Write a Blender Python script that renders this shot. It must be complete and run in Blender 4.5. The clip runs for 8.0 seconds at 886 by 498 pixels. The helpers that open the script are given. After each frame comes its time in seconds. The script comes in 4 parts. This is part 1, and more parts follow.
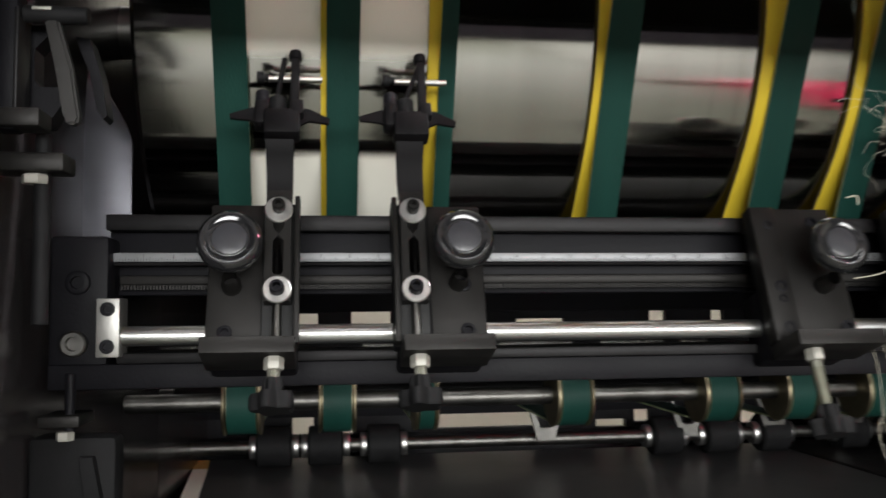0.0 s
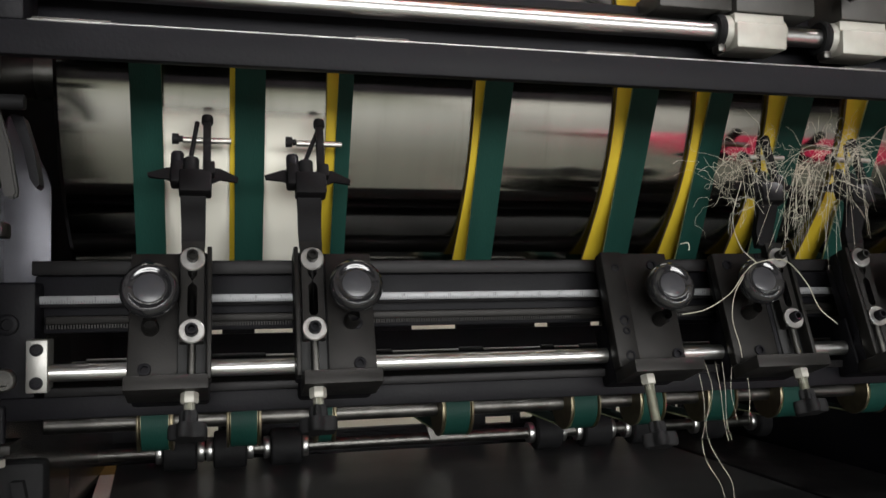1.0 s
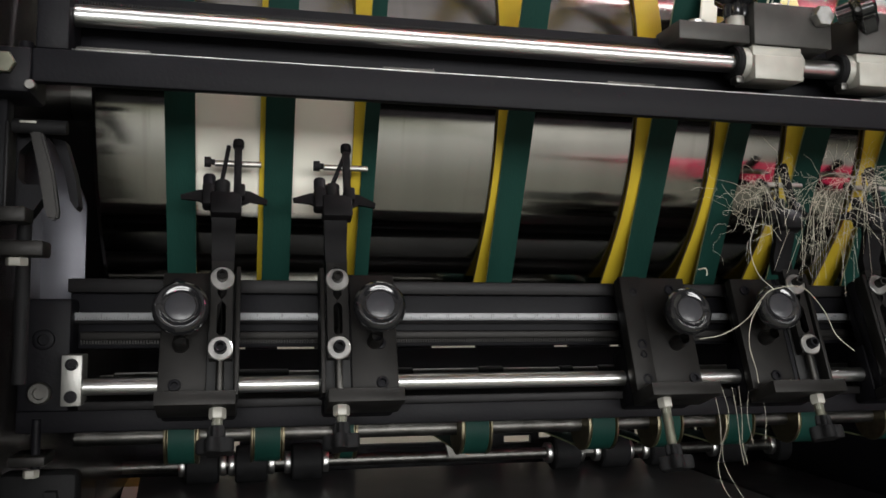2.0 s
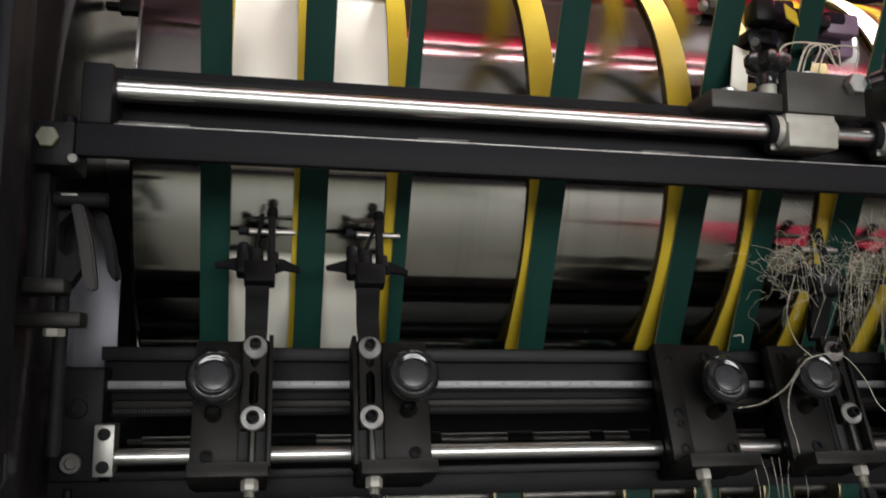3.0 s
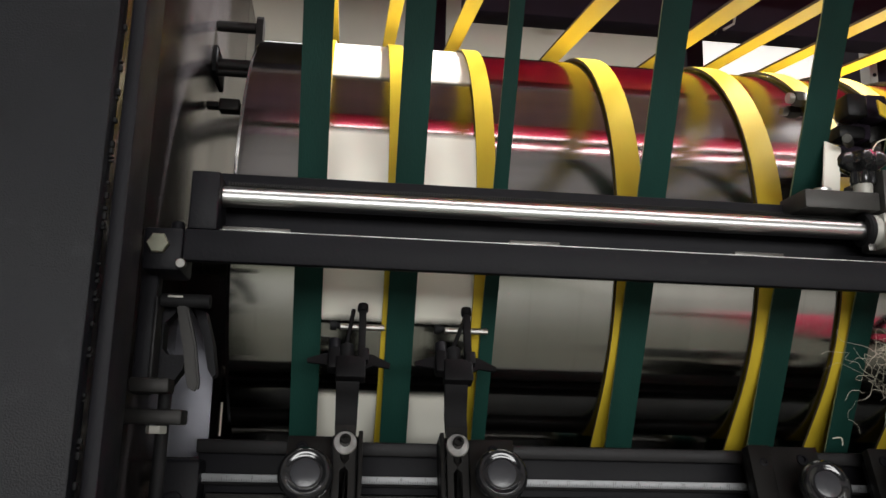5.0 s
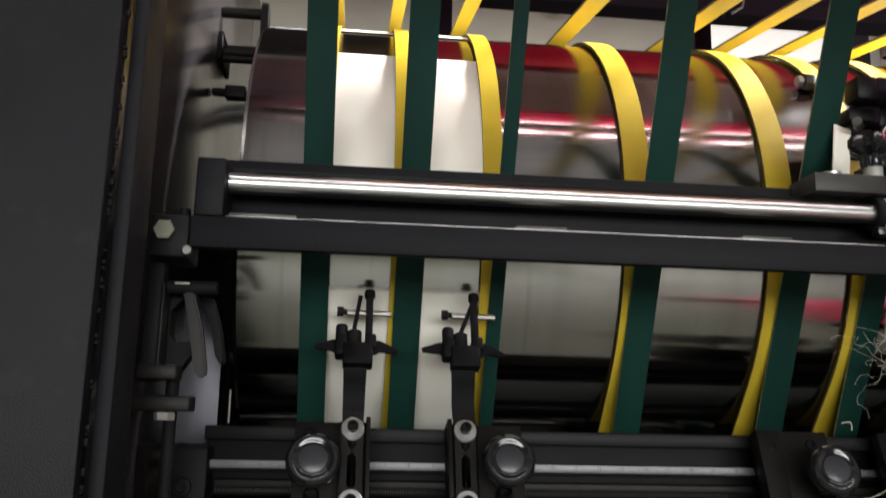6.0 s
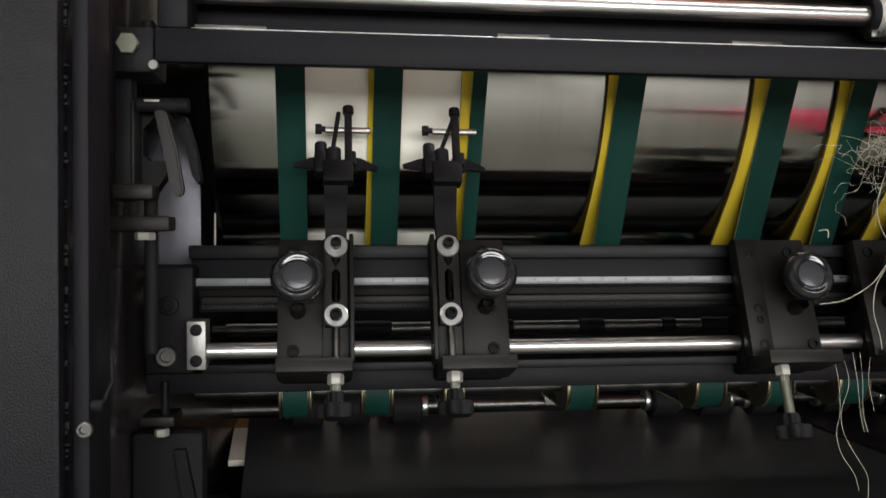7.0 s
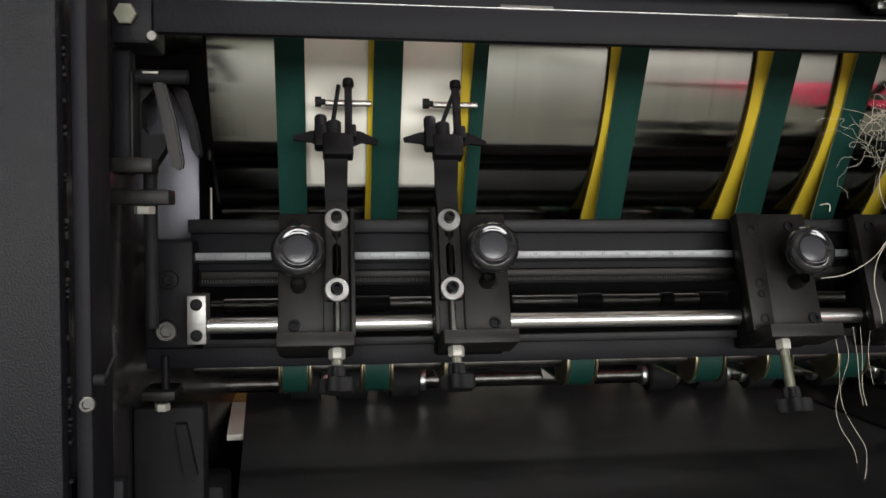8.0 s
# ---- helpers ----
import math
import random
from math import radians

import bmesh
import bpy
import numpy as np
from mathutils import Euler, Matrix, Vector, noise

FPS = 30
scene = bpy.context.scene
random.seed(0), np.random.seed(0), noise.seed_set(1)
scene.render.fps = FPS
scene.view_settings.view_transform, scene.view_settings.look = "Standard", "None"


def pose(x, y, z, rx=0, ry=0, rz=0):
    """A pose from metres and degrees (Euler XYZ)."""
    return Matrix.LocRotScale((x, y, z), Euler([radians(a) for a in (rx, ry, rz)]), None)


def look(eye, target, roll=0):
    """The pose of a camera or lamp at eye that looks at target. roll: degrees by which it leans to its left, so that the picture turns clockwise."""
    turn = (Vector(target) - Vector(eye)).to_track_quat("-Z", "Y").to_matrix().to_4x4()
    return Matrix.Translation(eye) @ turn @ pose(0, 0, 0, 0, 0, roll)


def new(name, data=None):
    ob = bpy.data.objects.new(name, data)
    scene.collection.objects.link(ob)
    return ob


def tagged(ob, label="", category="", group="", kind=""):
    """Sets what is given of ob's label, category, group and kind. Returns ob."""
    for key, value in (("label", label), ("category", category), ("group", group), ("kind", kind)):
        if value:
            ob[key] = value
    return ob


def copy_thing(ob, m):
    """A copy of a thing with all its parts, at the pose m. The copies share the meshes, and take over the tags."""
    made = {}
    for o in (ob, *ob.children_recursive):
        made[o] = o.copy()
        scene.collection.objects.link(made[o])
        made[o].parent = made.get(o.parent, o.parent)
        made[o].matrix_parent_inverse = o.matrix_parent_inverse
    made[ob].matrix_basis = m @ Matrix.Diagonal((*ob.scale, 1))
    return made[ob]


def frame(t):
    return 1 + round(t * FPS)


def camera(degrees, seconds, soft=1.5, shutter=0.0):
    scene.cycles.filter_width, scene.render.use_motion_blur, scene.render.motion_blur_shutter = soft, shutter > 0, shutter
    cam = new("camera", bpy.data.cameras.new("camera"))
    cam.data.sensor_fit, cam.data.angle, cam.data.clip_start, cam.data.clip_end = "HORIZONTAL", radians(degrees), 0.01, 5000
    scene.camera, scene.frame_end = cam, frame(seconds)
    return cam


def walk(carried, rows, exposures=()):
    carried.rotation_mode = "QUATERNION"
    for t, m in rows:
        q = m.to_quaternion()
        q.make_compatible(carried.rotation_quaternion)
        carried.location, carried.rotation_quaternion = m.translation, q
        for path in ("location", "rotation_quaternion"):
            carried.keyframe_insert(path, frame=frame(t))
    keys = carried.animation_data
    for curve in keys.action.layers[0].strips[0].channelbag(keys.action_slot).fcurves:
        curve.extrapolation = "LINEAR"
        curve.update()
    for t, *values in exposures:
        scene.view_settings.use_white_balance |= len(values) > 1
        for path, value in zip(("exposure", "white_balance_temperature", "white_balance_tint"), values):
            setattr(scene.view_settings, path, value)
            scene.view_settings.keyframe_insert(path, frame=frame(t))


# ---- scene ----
cam = camera(54.7, 8.0, shutter=0.5)
METRES, EYE, TILT, LEAN, TURN = 0.25, 1.2, 4.2, 0.0, -8.0
PATH = [
    (0, (0.005, 0.081, 1.209), (0.275, 2.058, 1.347), -0.5),
    (0.5, (0.003, 0.005, 1.238), (0.415, 1.961, 1.324), -0.2),
    (1, (-0.003, -0.036, 1.256), (0.487, 1.9, 1.358), -0.7),
    (2.3, (-0.013, -0.057, 1.263), (0.418, 1.89, 1.427), 0.2),
    (2.5, (-0.016, -0.055, 1.266), (0.411, 1.89, 1.452), 0.1),
    (3, (-0.021, -0.053, 1.274), (0.372, 1.89, 1.541), 0.2),
    (3.5, (-0.031, -0.055, 1.284), (0.289, 1.89, 1.626), 0.6),
    (4, (-0.044, -0.06, 1.3), (0.25, 1.881, 1.681), 1.2),
    (4.5, (-0.042, -0.063, 1.301), (0.215, 1.876, 1.721), 1.4),
    (5.8, (-0.0406, -0.061, 1.3003), (0.165, 1.887, 1.72), 1.2),
    (6, (-0.04, -0.06, 1.3), (0.169, 1.89, 1.691), 1.2),
    (6.2, (-0.038, -0.0577, 1.2984), (0.183, 1.903, 1.617), 1.0),
    (6.3, (-0.0366, -0.0561, 1.2971), (0.193, 1.912, 1.562), 0.8),
    (6.5, (-0.035, -0.053, 1.295), (0.209, 1.927, 1.444), 0.4),
    (6.8, (-0.035, -0.0503, 1.2941), (0.215, 1.934, 1.312), 0.1),
    (7, (-0.035, -0.049, 1.294), (0.218, 1.935, 1.276), 0.0),
    (7.5, (-0.039, -0.045, 1.294), (0.223, 1.938, 1.249), 0.2),
    (8, (-0.041, -0.044, 1.293), (0.225, 1.937, 1.217), 0.0),
]
walk(cam, [(t, look(eye, target, roll)) for t, eye, target, roll in PATH],
     [(0, 0.38), (1, 0.12), (2.5, -0.25), (3.5, -0.5), (4.5, -0.38), (6, -0.45), (6.5, -0.52), (7, -0.08), (8, 0.16)])

# ---- light ----
world = bpy.data.worlds.new("hall")
scene.world = world
world.use_nodes = True
wbg = world.node_tree.nodes["Background"]
wbg.inputs[0].default_value, wbg.inputs[1].default_value = (0.9, 0.95, 1.0, 1), 0.02


def area(name, m, sx, sy, power, colour):
    lamp = bpy.data.lights.new(name, "AREA")
    lamp.shape, lamp.size, lamp.size_y, lamp.energy, lamp.color = "RECTANGLE", sx, sy, power, colour
    ob = new(name, lamp)
    ob.matrix_world = m
    return ob


# lamps added out of view; first a strip off right that lights the drum's top
area("drum_top_fill", pose(2.6, 1.0, 3.0), 1.7, 0.05, 2300, (1.0, 0.98, 0.99))
# added lamp for floor and rail, placed where the drum cannot mirror it
area("floor_fill", pose(0.8, -0.75, 3.9), 5.0, 0.5, 125, (0.99, 1.0, 0.98))
# added frontal light for the sheets; the front wall has no window
area("front_fill", pose(0.6, -4.6, 1.65, 90, 0, 0), 5.0, 1.2, 310, (1.0, 1.0, 0.985))
# added lamp that brightens the back wall behind the machine
area("rear_fill", pose(1.2, 3.2, 3.8), 3.6, 1.2, 65, (1.0, 0.98, 0.95))


# ---- materials ----
def material(name, colour, rough=0.5, metal=0.0, vary=0.15, scale=18.0, bump=0.1, fine=220.0, second=None, amount=0.0, coat=0.0, stretch=(1, 1, 1), spec=0.5, even=False):
    m = bpy.data.materials.new(name)
    m.use_nodes = True
    nt = m.node_tree
    N, Lk = nt.nodes, nt.links.new
    b = N["Principled BSDF"]
    tc = N.new("ShaderNodeTexCoord")
    mp = N.new("ShaderNodeMapping")
    mp.inputs["Scale"].default_value = stretch
    Lk(tc.outputs["Object"], mp.inputs[0])
    n1 = N.new("ShaderNodeTexNoise")
    n1.inputs["Scale"].default_value, n1.inputs["Detail"].default_value = scale, 5
    n2 = N.new("ShaderNodeTexNoise")
    n2.inputs["Scale"].default_value, n2.inputs["Detail"].default_value = fine, 3
    Lk(mp.outputs[0], n1.inputs[0])
    Lk(mp.outputs[0], n2.inputs[0])
    r = N.new("ShaderNodeValToRGB")
    lo = [max(0.0, c * (1 - vary)) for c in colour]
    hi = [min(1.0, c * (1 + vary)) for c in colour]
    r.color_ramp.elements[0].position, r.color_ramp.elements[1].position = 0.3, 0.7
    r.color_ramp.elements[0].color, r.color_ramp.elements[1].color = (*lo, 1), (*hi, 1)
    Lk(n1.outputs[0], r.inputs[0])
    out = r.outputs[0]
    if second:
        r2 = N.new("ShaderNodeValToRGB")
        r2.color_ramp.elements[0].position, r2.color_ramp.elements[1].position = 1 - amount - 0.06, 1 - amount + 0.04
        n3 = N.new("ShaderNodeTexNoise")
        n3.inputs["Scale"].default_value, n3.inputs["Detail"].default_value, n3.inputs["Roughness"].default_value = scale * 2.3, 8, 0.7
        Lk(mp.outputs[0], n3.inputs[0])
        Lk(n3.outputs[0], r2.inputs[0])
        mx = N.new("ShaderNodeMix")
        mx.data_type = "RGBA"
        mx.inputs["B"].default_value = (*second, 1)
        Lk(r2.outputs[0], mx.inputs["Factor"])
        Lk(out, mx.inputs["A"])
        out = mx.outputs["Result"]
    Lk(out, b.inputs["Base Color"])
    mr = N.new("ShaderNodeMapRange")
    mr.inputs["To Min"].default_value, mr.inputs["To Max"].default_value = max(0.02, rough - 0.12 * min(1, rough * 3)), min(1, rough + 0.12 * min(1, rough * 3))
    Lk(n1.outputs[0], mr.inputs[0])
    if even:
        b.inputs["Roughness"].default_value = rough
    else:
        Lk(mr.outputs[0], b.inputs["Roughness"])
    b.inputs["Metallic"].default_value = metal
    b.inputs["Coat Weight"].default_value = coat
    b.inputs["Specular IOR Level"].default_value = spec
    if bump:
        bp = N.new("ShaderNodeBump")
        bp.inputs["Strength"].default_value, bp.inputs["Distance"].default_value = bump, 0.001
        Lk(n2.outputs[0], bp.inputs["Height"])
        Lk(bp.outputs[0], b.inputs["Normal"])
    return m


def glow(name, colour, strength):
    m = bpy.data.materials.new(name)
    m.use_nodes = True
    b = m.node_tree.nodes["Principled BSDF"]
    b.inputs["Base Color"].default_value = (*colour, 1)
    b.inputs["Emission Color"].default_value = (*colour, 1)
    b.inputs["Emission Strength"].default_value = strength
    return m


M_BLACK = material("black_paint", (0.0058, 0.0056, 0.0072), 0.52, 0, 0.25, 14, 0.25, 300, (0.0105, 0.0098, 0.0100), 0.3, spec=0.12)
M_PANEL = material("hammered_black_paint", (0.0048, 0.0050, 0.0064), 0.40, 0, 0.35, 9, 0.45, 700, (0.0095, 0.0100, 0.0118), 0.36, spec=0.14)
M_FINGER = material("matt_black_finger", (0.006, 0.0056, 0.0062), 0.55, 0, 0.25, 30, 0.15, 300, spec=0.08)
M_PIN = material("dull_pin_steel", (0.34, 0.33, 0.31), 0.4, 1.0, 0.15, 90, 0.1, 500)
M_DARK = material("burnished_black_steel", (0.0175, 0.0166, 0.0158), 0.45, 0.5, 0.2, 26, 0.15, 500, (0.030, 0.0275, 0.025), 0.3, spec=0.18)
M_GREY = material("grey_machined_steel", (0.046, 0.044, 0.041), 0.46, 0.3, 0.18, 30, 0.12, 400, (0.060, 0.056, 0.050), 0.3, spec=0.25)
M_BAR = material("blackened_bar", (0.0105, 0.0100, 0.0105), 0.45, 0.2, 0.3, 22, 0.2, 260, (0.019, 0.016, 0.015), 0.3, spec=0.16)
M_CHROME = material("ground_steel", (0.50, 0.50, 0.49), 0.30, 1.0, 0.04, 40, 0.0, 300, stretch=(0.05, 1, 1), even=True)
M_STEEL = material("zinc_steel", (0.55, 0.545, 0.53), 0.36, 1.0, 0.2, 90, 0.1, 500)
M_DULL = material("dull_steel", (0.11, 0.107, 0.10), 0.4, 1.0, 0.25, 50, 0.2, 300, (0.09, 0.07, 0.05), 0.25)
M_ALU = material("grey_aluminium", (0.33, 0.32, 0.285), 0.5, 0.2, 0.08, 60, 0.08, 400, (0.4, 0.38, 0.33), 0.2)
M_PLASTIC = material("black_bakelite", (0.012, 0.012, 0.013), 0.14, 0, 0.2, 40, 0.03, 200, coat=0.4)
M_CAP = material("grey_cap", (0.040, 0.040, 0.045), 0.3, 0, 0.15, 60, 0.05, 300)
M_RUBBER = material("black_rubber", (0.008, 0.008, 0.0085), 0.65, 0, 0.3, 50, 0.2, 300, spec=0.12)
M_GREEN = material("green_belt", (0.0050, 0.030, 0.023), 0.55, 0, 0.18, 25, 0.25, 700, (0.007, 0.024, 0.019), 0.25, stretch=(1, 0.3, 0.3), spec=0.14)
M_GREENEDGE = material("pale_belt_edge", (0.25, 0.28, 0.16), 0.7, 0, 0.2, 60, 0.1)
M_YELLOW = material("yellow_belt", (0.50, 0.365, 0.026), 0.5, 0, 0.12, 20, 0.15, 600, (0.42, 0.26, 0.02), 0.25, stretch=(1, 0.3, 0.3), spec=0.22)
M_YEDGE = material("dark_belt_edge", (0.12, 0.09, 0.05), 0.7, 0, 0.2, 60, 0.1)
M_DRUM = material("polished_drum", (0.37, 0.363, 0.346), 0.115, 1.0, 0.10, 3.0, 0.02, 60, (0.31, 0.302, 0.282), 0.35, stretch=(8, 0.35, 0.35))
M_PAPER = material("white_paper", (0.87, 0.845, 0.745), 0.75, 0, 0.03, 12, 0.05, 400)
M_RED = material("red_paint", (0.72, 0.016, 0.10), 0.35, 0, 0.12, 6, 0.1, 100)
M_WALL = material("cream_wall", (0.62, 0.60, 0.52), 0.8, 0, 0.05, 2.0, 0.1, 60, (0.55, 0.53, 0.46), 0.3)
M_CEIL = material("hall_ceiling", (0.30, 0.28, 0.29), 0.8, 0, 0.15, 2.0, 0.1, 40)
M_FLOOR = material("grey_green_floor", (0.160, 0.164, 0.128), 0.5, 0, 0.12, 1.5, 0.05, 40, (0.13, 0.13, 0.10), 0.3)
M_TABLE = material("grey_delivery_board", (0.037, 0.037, 0.038), 0.36, 0, 0.15, 5, 0.08, 160, spec=0.5)
M_SHEET = material("brushed_grey_sheet", (0.055, 0.055, 0.063), 0.36, 0.75, 0.1, 8, 0.08, 200, stretch=(1, 1, 6))
M_PALE = material("pale_matt_grey", (0.36, 0.35, 0.32), 0.7, 0, 0.1, 3, 0.1, 60)
M_THREAD = material("cotton_thread", (0.50, 0.47, 0.38), 0.85, 0, 0.25, 90, 0.3, 900)
M_RULER = material("steel_ruler", (0.19, 0.195, 0.20), 0.45, 0.4, 0.1, 70, 0.05, 300, (0.15, 0.155, 0.16), 0.25)
M_INK = material("ruler_ink", (0.03, 0.03, 0.035), 0.6, 0, 0.1)
M_ZINC = material("yellowed_zinc", (0.12, 0.12, 0.09), 0.45, 0.6, 0.2, 90, 0.1, 300)
M_BRASS = material("worn_brass_rim", (0.19, 0.165, 0.11), 0.42, 1.0, 0.2, 80, 0.1)
M_OCHRE = material("ochre_tone", (0.42, 0.27, 0.06), 0.6, 0, 0.15, 30, 0.1)
M_GLOSS = material("glossy_black_enamel", (0.018, 0.016, 0.0165), 0.22, 0, 0.2, 10, 0.1, 200, spec=0.6)
M_UNDER = material("violet_grey_paint", (0.22, 0.14, 0.215), 0.5, 0, 0.3, 3, 0.1, 60, (0.34, 0.23, 0.29), 0.3)
M_LIGHTPLATE = material("bright_milled_steel", (0.27, 0.265, 0.25), 0.42, 0.8, 0.15, 40, 0.1, 400)
M_SLOT_SHADE = material("shadow_black", (0.008, 0.008, 0.008), 0.7, 0, 0.2, 30, 0.0)
M_VIOLET = material("dark_violet_machine_paint", (0.016, 0.011, 0.018), 0.8, 0, 0.2, 8, 0.1, spec=0.1)
M_FRONT = material("violet_grey_wall", (0.035, 0.028, 0.045), 0.6, 0, 0.2, 3, 0.1)
M_TUBE = glow("tube_glow", (1.0, 0.96, 0.96), 11.0)
M_WINDOW = glow("bright_pane", (1.0, 0.985, 0.94), 0.85)


# circumferential polish: the drum smears what it mirrors along its axis
dn = M_DRUM.node_tree.nodes
tangent = dn.new("ShaderNodeTangent")
tangent.direction_type, tangent.axis = "RADIAL", "X"
M_DRUM.node_tree.links.new(tangent.outputs[0], dn["Principled BSDF"].inputs["Tangent"])
dn["Principled BSDF"].inputs["Anisotropic"].default_value = 0.9
dn["Principled BSDF"].inputs["Anisotropic Rotation"].default_value = 0.25


# ---- mesh tools ----
def bx(bm, x0, x1, y0, y1, z0, z1, bevel=0.0):
    r = bmesh.ops.create_cube(bm, size=1.0)
    vs = r["verts"]
    for v in vs:
        v.co = Vector(((x0 + x1) / 2 + v.co.x * (x1 - x0), (y0 + y1) / 2 + v.co.y * (y1 - y0), (z0 + z1) / 2 + v.co.z * (z1 - z0)))
    if bevel:
        es = list({e for v in vs for e in v.link_edges})
        bmesh.ops.bevel(bm, geom=es, offset=bevel, segments=2, profile=0.5, affect="EDGES")


def turn_to(axis):
    return Vector((0, 0, 1)).rotation_difference(Vector(axis)).to_matrix().to_4x4()


def lathe(bm, profile, at=(0, 0, 0), axis=(0, 0, 1), seg=28, lobes=0, depth=0.0):
    """Turned shape: profile of (radius, height) pairs along the axis from the point at."""
    m = Matrix.Translation(at) @ turn_to(axis)
    rings = []
    for r, h in profile:
        if r < 1e-6:
            rings.append([bm.verts.new(m @ Vector((0, 0, h)))])
        else:
            ring = []
            for i in range(seg):
                a = 2 * math.pi * i / seg
                rr = r * (1 - depth * (0.5 + 0.5 * math.cos(a * lobes))) if lobes else r
                ring.append(bm.verts.new(m @ Vector((rr * math.cos(a), rr * math.sin(a), h))))
            rings.append(ring)
    for a, b in zip(rings, rings[1:]):
        for i in range(seg):
            j = (i + 1) % seg
            if len(a) == 1 and len(b) > 1:
                bm.faces.new((a[0], b[i], b[j]))
            elif len(b) == 1 and len(a) > 1:
                bm.faces.new((a[i], b[0], a[j]))
            elif len(a) > 1:
                bm.faces.new((a[i], b[i], b[j], a[j]))


def rod(bm, p0, p1, r, seg=16, cham=0.0):
    p0, p1 = Vector(p0), Vector(p1)
    h = (p1 - p0).length
    c = cham or min(r * 0.15, h * 0.2)
    lathe(bm, [(0, 0), (r - c, 0), (r, c), (r, h - c), (r - c, h), (0, h)], p0, (p1 - p0) / h, seg)


def sweep(bm, pts, r, seg=6):
    pts = [Vector(p) for p in pts]
    rings = []
    up = Vector((0.31, 0.17, 0.93))
    for i, p in enumerate(pts):
        d = (pts[min(i + 1, len(pts) - 1)] - pts[max(i - 1, 0)]).normalized()
        s = d.cross(up).normalized()
        u = s.cross(d)
        rings.append([bm.verts.new(p + r * (math.cos(a) * s + math.sin(a) * u)) for a in [2 * math.pi * k / seg for k in range(seg)]])
    for a, b in zip(rings, rings[1:]):
        for k in range(seg):
            bm.faces.new((a[k], a[(k + 1) % seg], b[(k + 1) % seg], b[k]))


def smooth_line(pts, n=8):
    pts = [Vector(p) for p in pts]
    ext = [2 * pts[0] - pts[1]] + pts + [2 * pts[-1] - pts[-2]]
    out = []
    for i in range(1, len(ext) - 2):
        p0, p1, p2, p3 = ext[i - 1:i + 3]
        for k in range(n):
            t = k / n
            out.append(0.5 * ((2 * p1) + (p2 - p0) * t + (2 * p0 - 5 * p1 + 4 * p2 - p3) * t * t + (3 * p1 - p0 - 3 * p2 + p3) * t ** 3))
    return out + [pts[-1]]


def ribbon(bm, path, x0, x1, thick, mats=(0, 0)):
    """A band of real thickness that follows a path of (y, z), x0 to x1 wide."""
    rows = []
    for i, (y, z) in enumerate(path):
        a, b = path[max(i - 1, 0)], path[min(i + 1, len(path) - 1)]
        d = Vector((0, b[0] - a[0], b[1] - a[1])).normalized()
        n = Vector((0, d.z, -d.y)) * thick / 2
        c = Vector((0, y, z))
        rows.append([bm.verts.new(c + n * s + Vector((x, 0, 0))) for s, x in ((1, x0), (1, x1), (-1, x1), (-1, x0))])
    for a, b in zip(rows, rows[1:]):
        for k in range(4):
            f = bm.faces.new((a[k], a[(k + 1) % 4], b[(k + 1) % 4], b[k]))
            f.material_index = mats[k % 2]
    bm.faces.new(rows[0])
    bm.faces.new(list(reversed(rows[-1])))


def prism(bm, outline, z0, z1):
    """An outline of (x, y) drawn out from z0 to z1."""
    f = bm.faces.new([bm.verts.new((x, y, z0)) for x, y in outline])
    r = bmesh.ops.extrude_face_region(bm, geom=[f])
    bmesh.ops.translate(bm, vec=(0, 0, z1 - z0), verts=[v for v in r["geom"] if isinstance(v, bmesh.types.BMVert)])


def part(name, bm, mat, parent=None, label="", smooth=True, m=None):
    bmesh.ops.recalc_face_normals(bm, faces=bm.faces)
    me = bpy.data.meshes.new(name)
    bm.to_mesh(me)
    bm.free()
    for mm in mat if isinstance(mat, (list, tuple)) else (mat,):
        me.materials.append(mm)
    if smooth:
        me.polygons.foreach_set("use_smooth", [True] * len(me.polygons))
        me.set_sharp_from_angle(angle=radians(35))
    ob = new(name, me)
    if parent:
        ob.parent = parent
    if m:
        ob.matrix_basis = m
    if label:
        ob["label"] = label
    return ob


def boxpart(name, dims, mat, parent=None, label="", bevel=0.0015, m=None):
    bm = bmesh.new()
    bx(bm, *dims, bevel)
    return part(name, bm, mat, parent, label, m=m)


def rodpart(name, p0, p1, r, mat, parent=None, label="", seg=20):
    bm = bmesh.new()
    rod(bm, p0, p1, r, seg)
    return part(name, bm, mat, parent, label)


def thing(name, label, category, m=None, group="", kind=""):
    e = new(name)
    e.empty_display_size = 0.05
    if m:
        e.matrix_basis = m
    return tagged(e, label, category, group, kind)


def cap_screw(name, at, axis, r, h, parent, mat=None, label=""):
    """Socket head screw with a sunk hexagon."""
    bm = bmesh.new()
    lathe(bm, [(0, h * 0.35), (r * 0.5, h * 0.35), (r * 0.55, h), (r * 0.85, h), (r, h * 0.85), (r, 0), (0, 0)], at, axis, 18)
    return part(name, bm, mat or M_BLACK, parent, label)


def hexagon(bm, at, axis, r, h):
    lathe(bm, [(0, 0), (r * 0.92, 0), (r, h * 0.15), (r, h * 0.85), (r * 0.9, h), (0, h)], at, axis, 6)


# ---- hall ----
def slab(name, dims, mat, label="", category=""):
    bm = bmesh.new()
    bx(bm, *dims)
    return tagged(part(name, bm, mat, smooth=False), label, category, kind="structure")


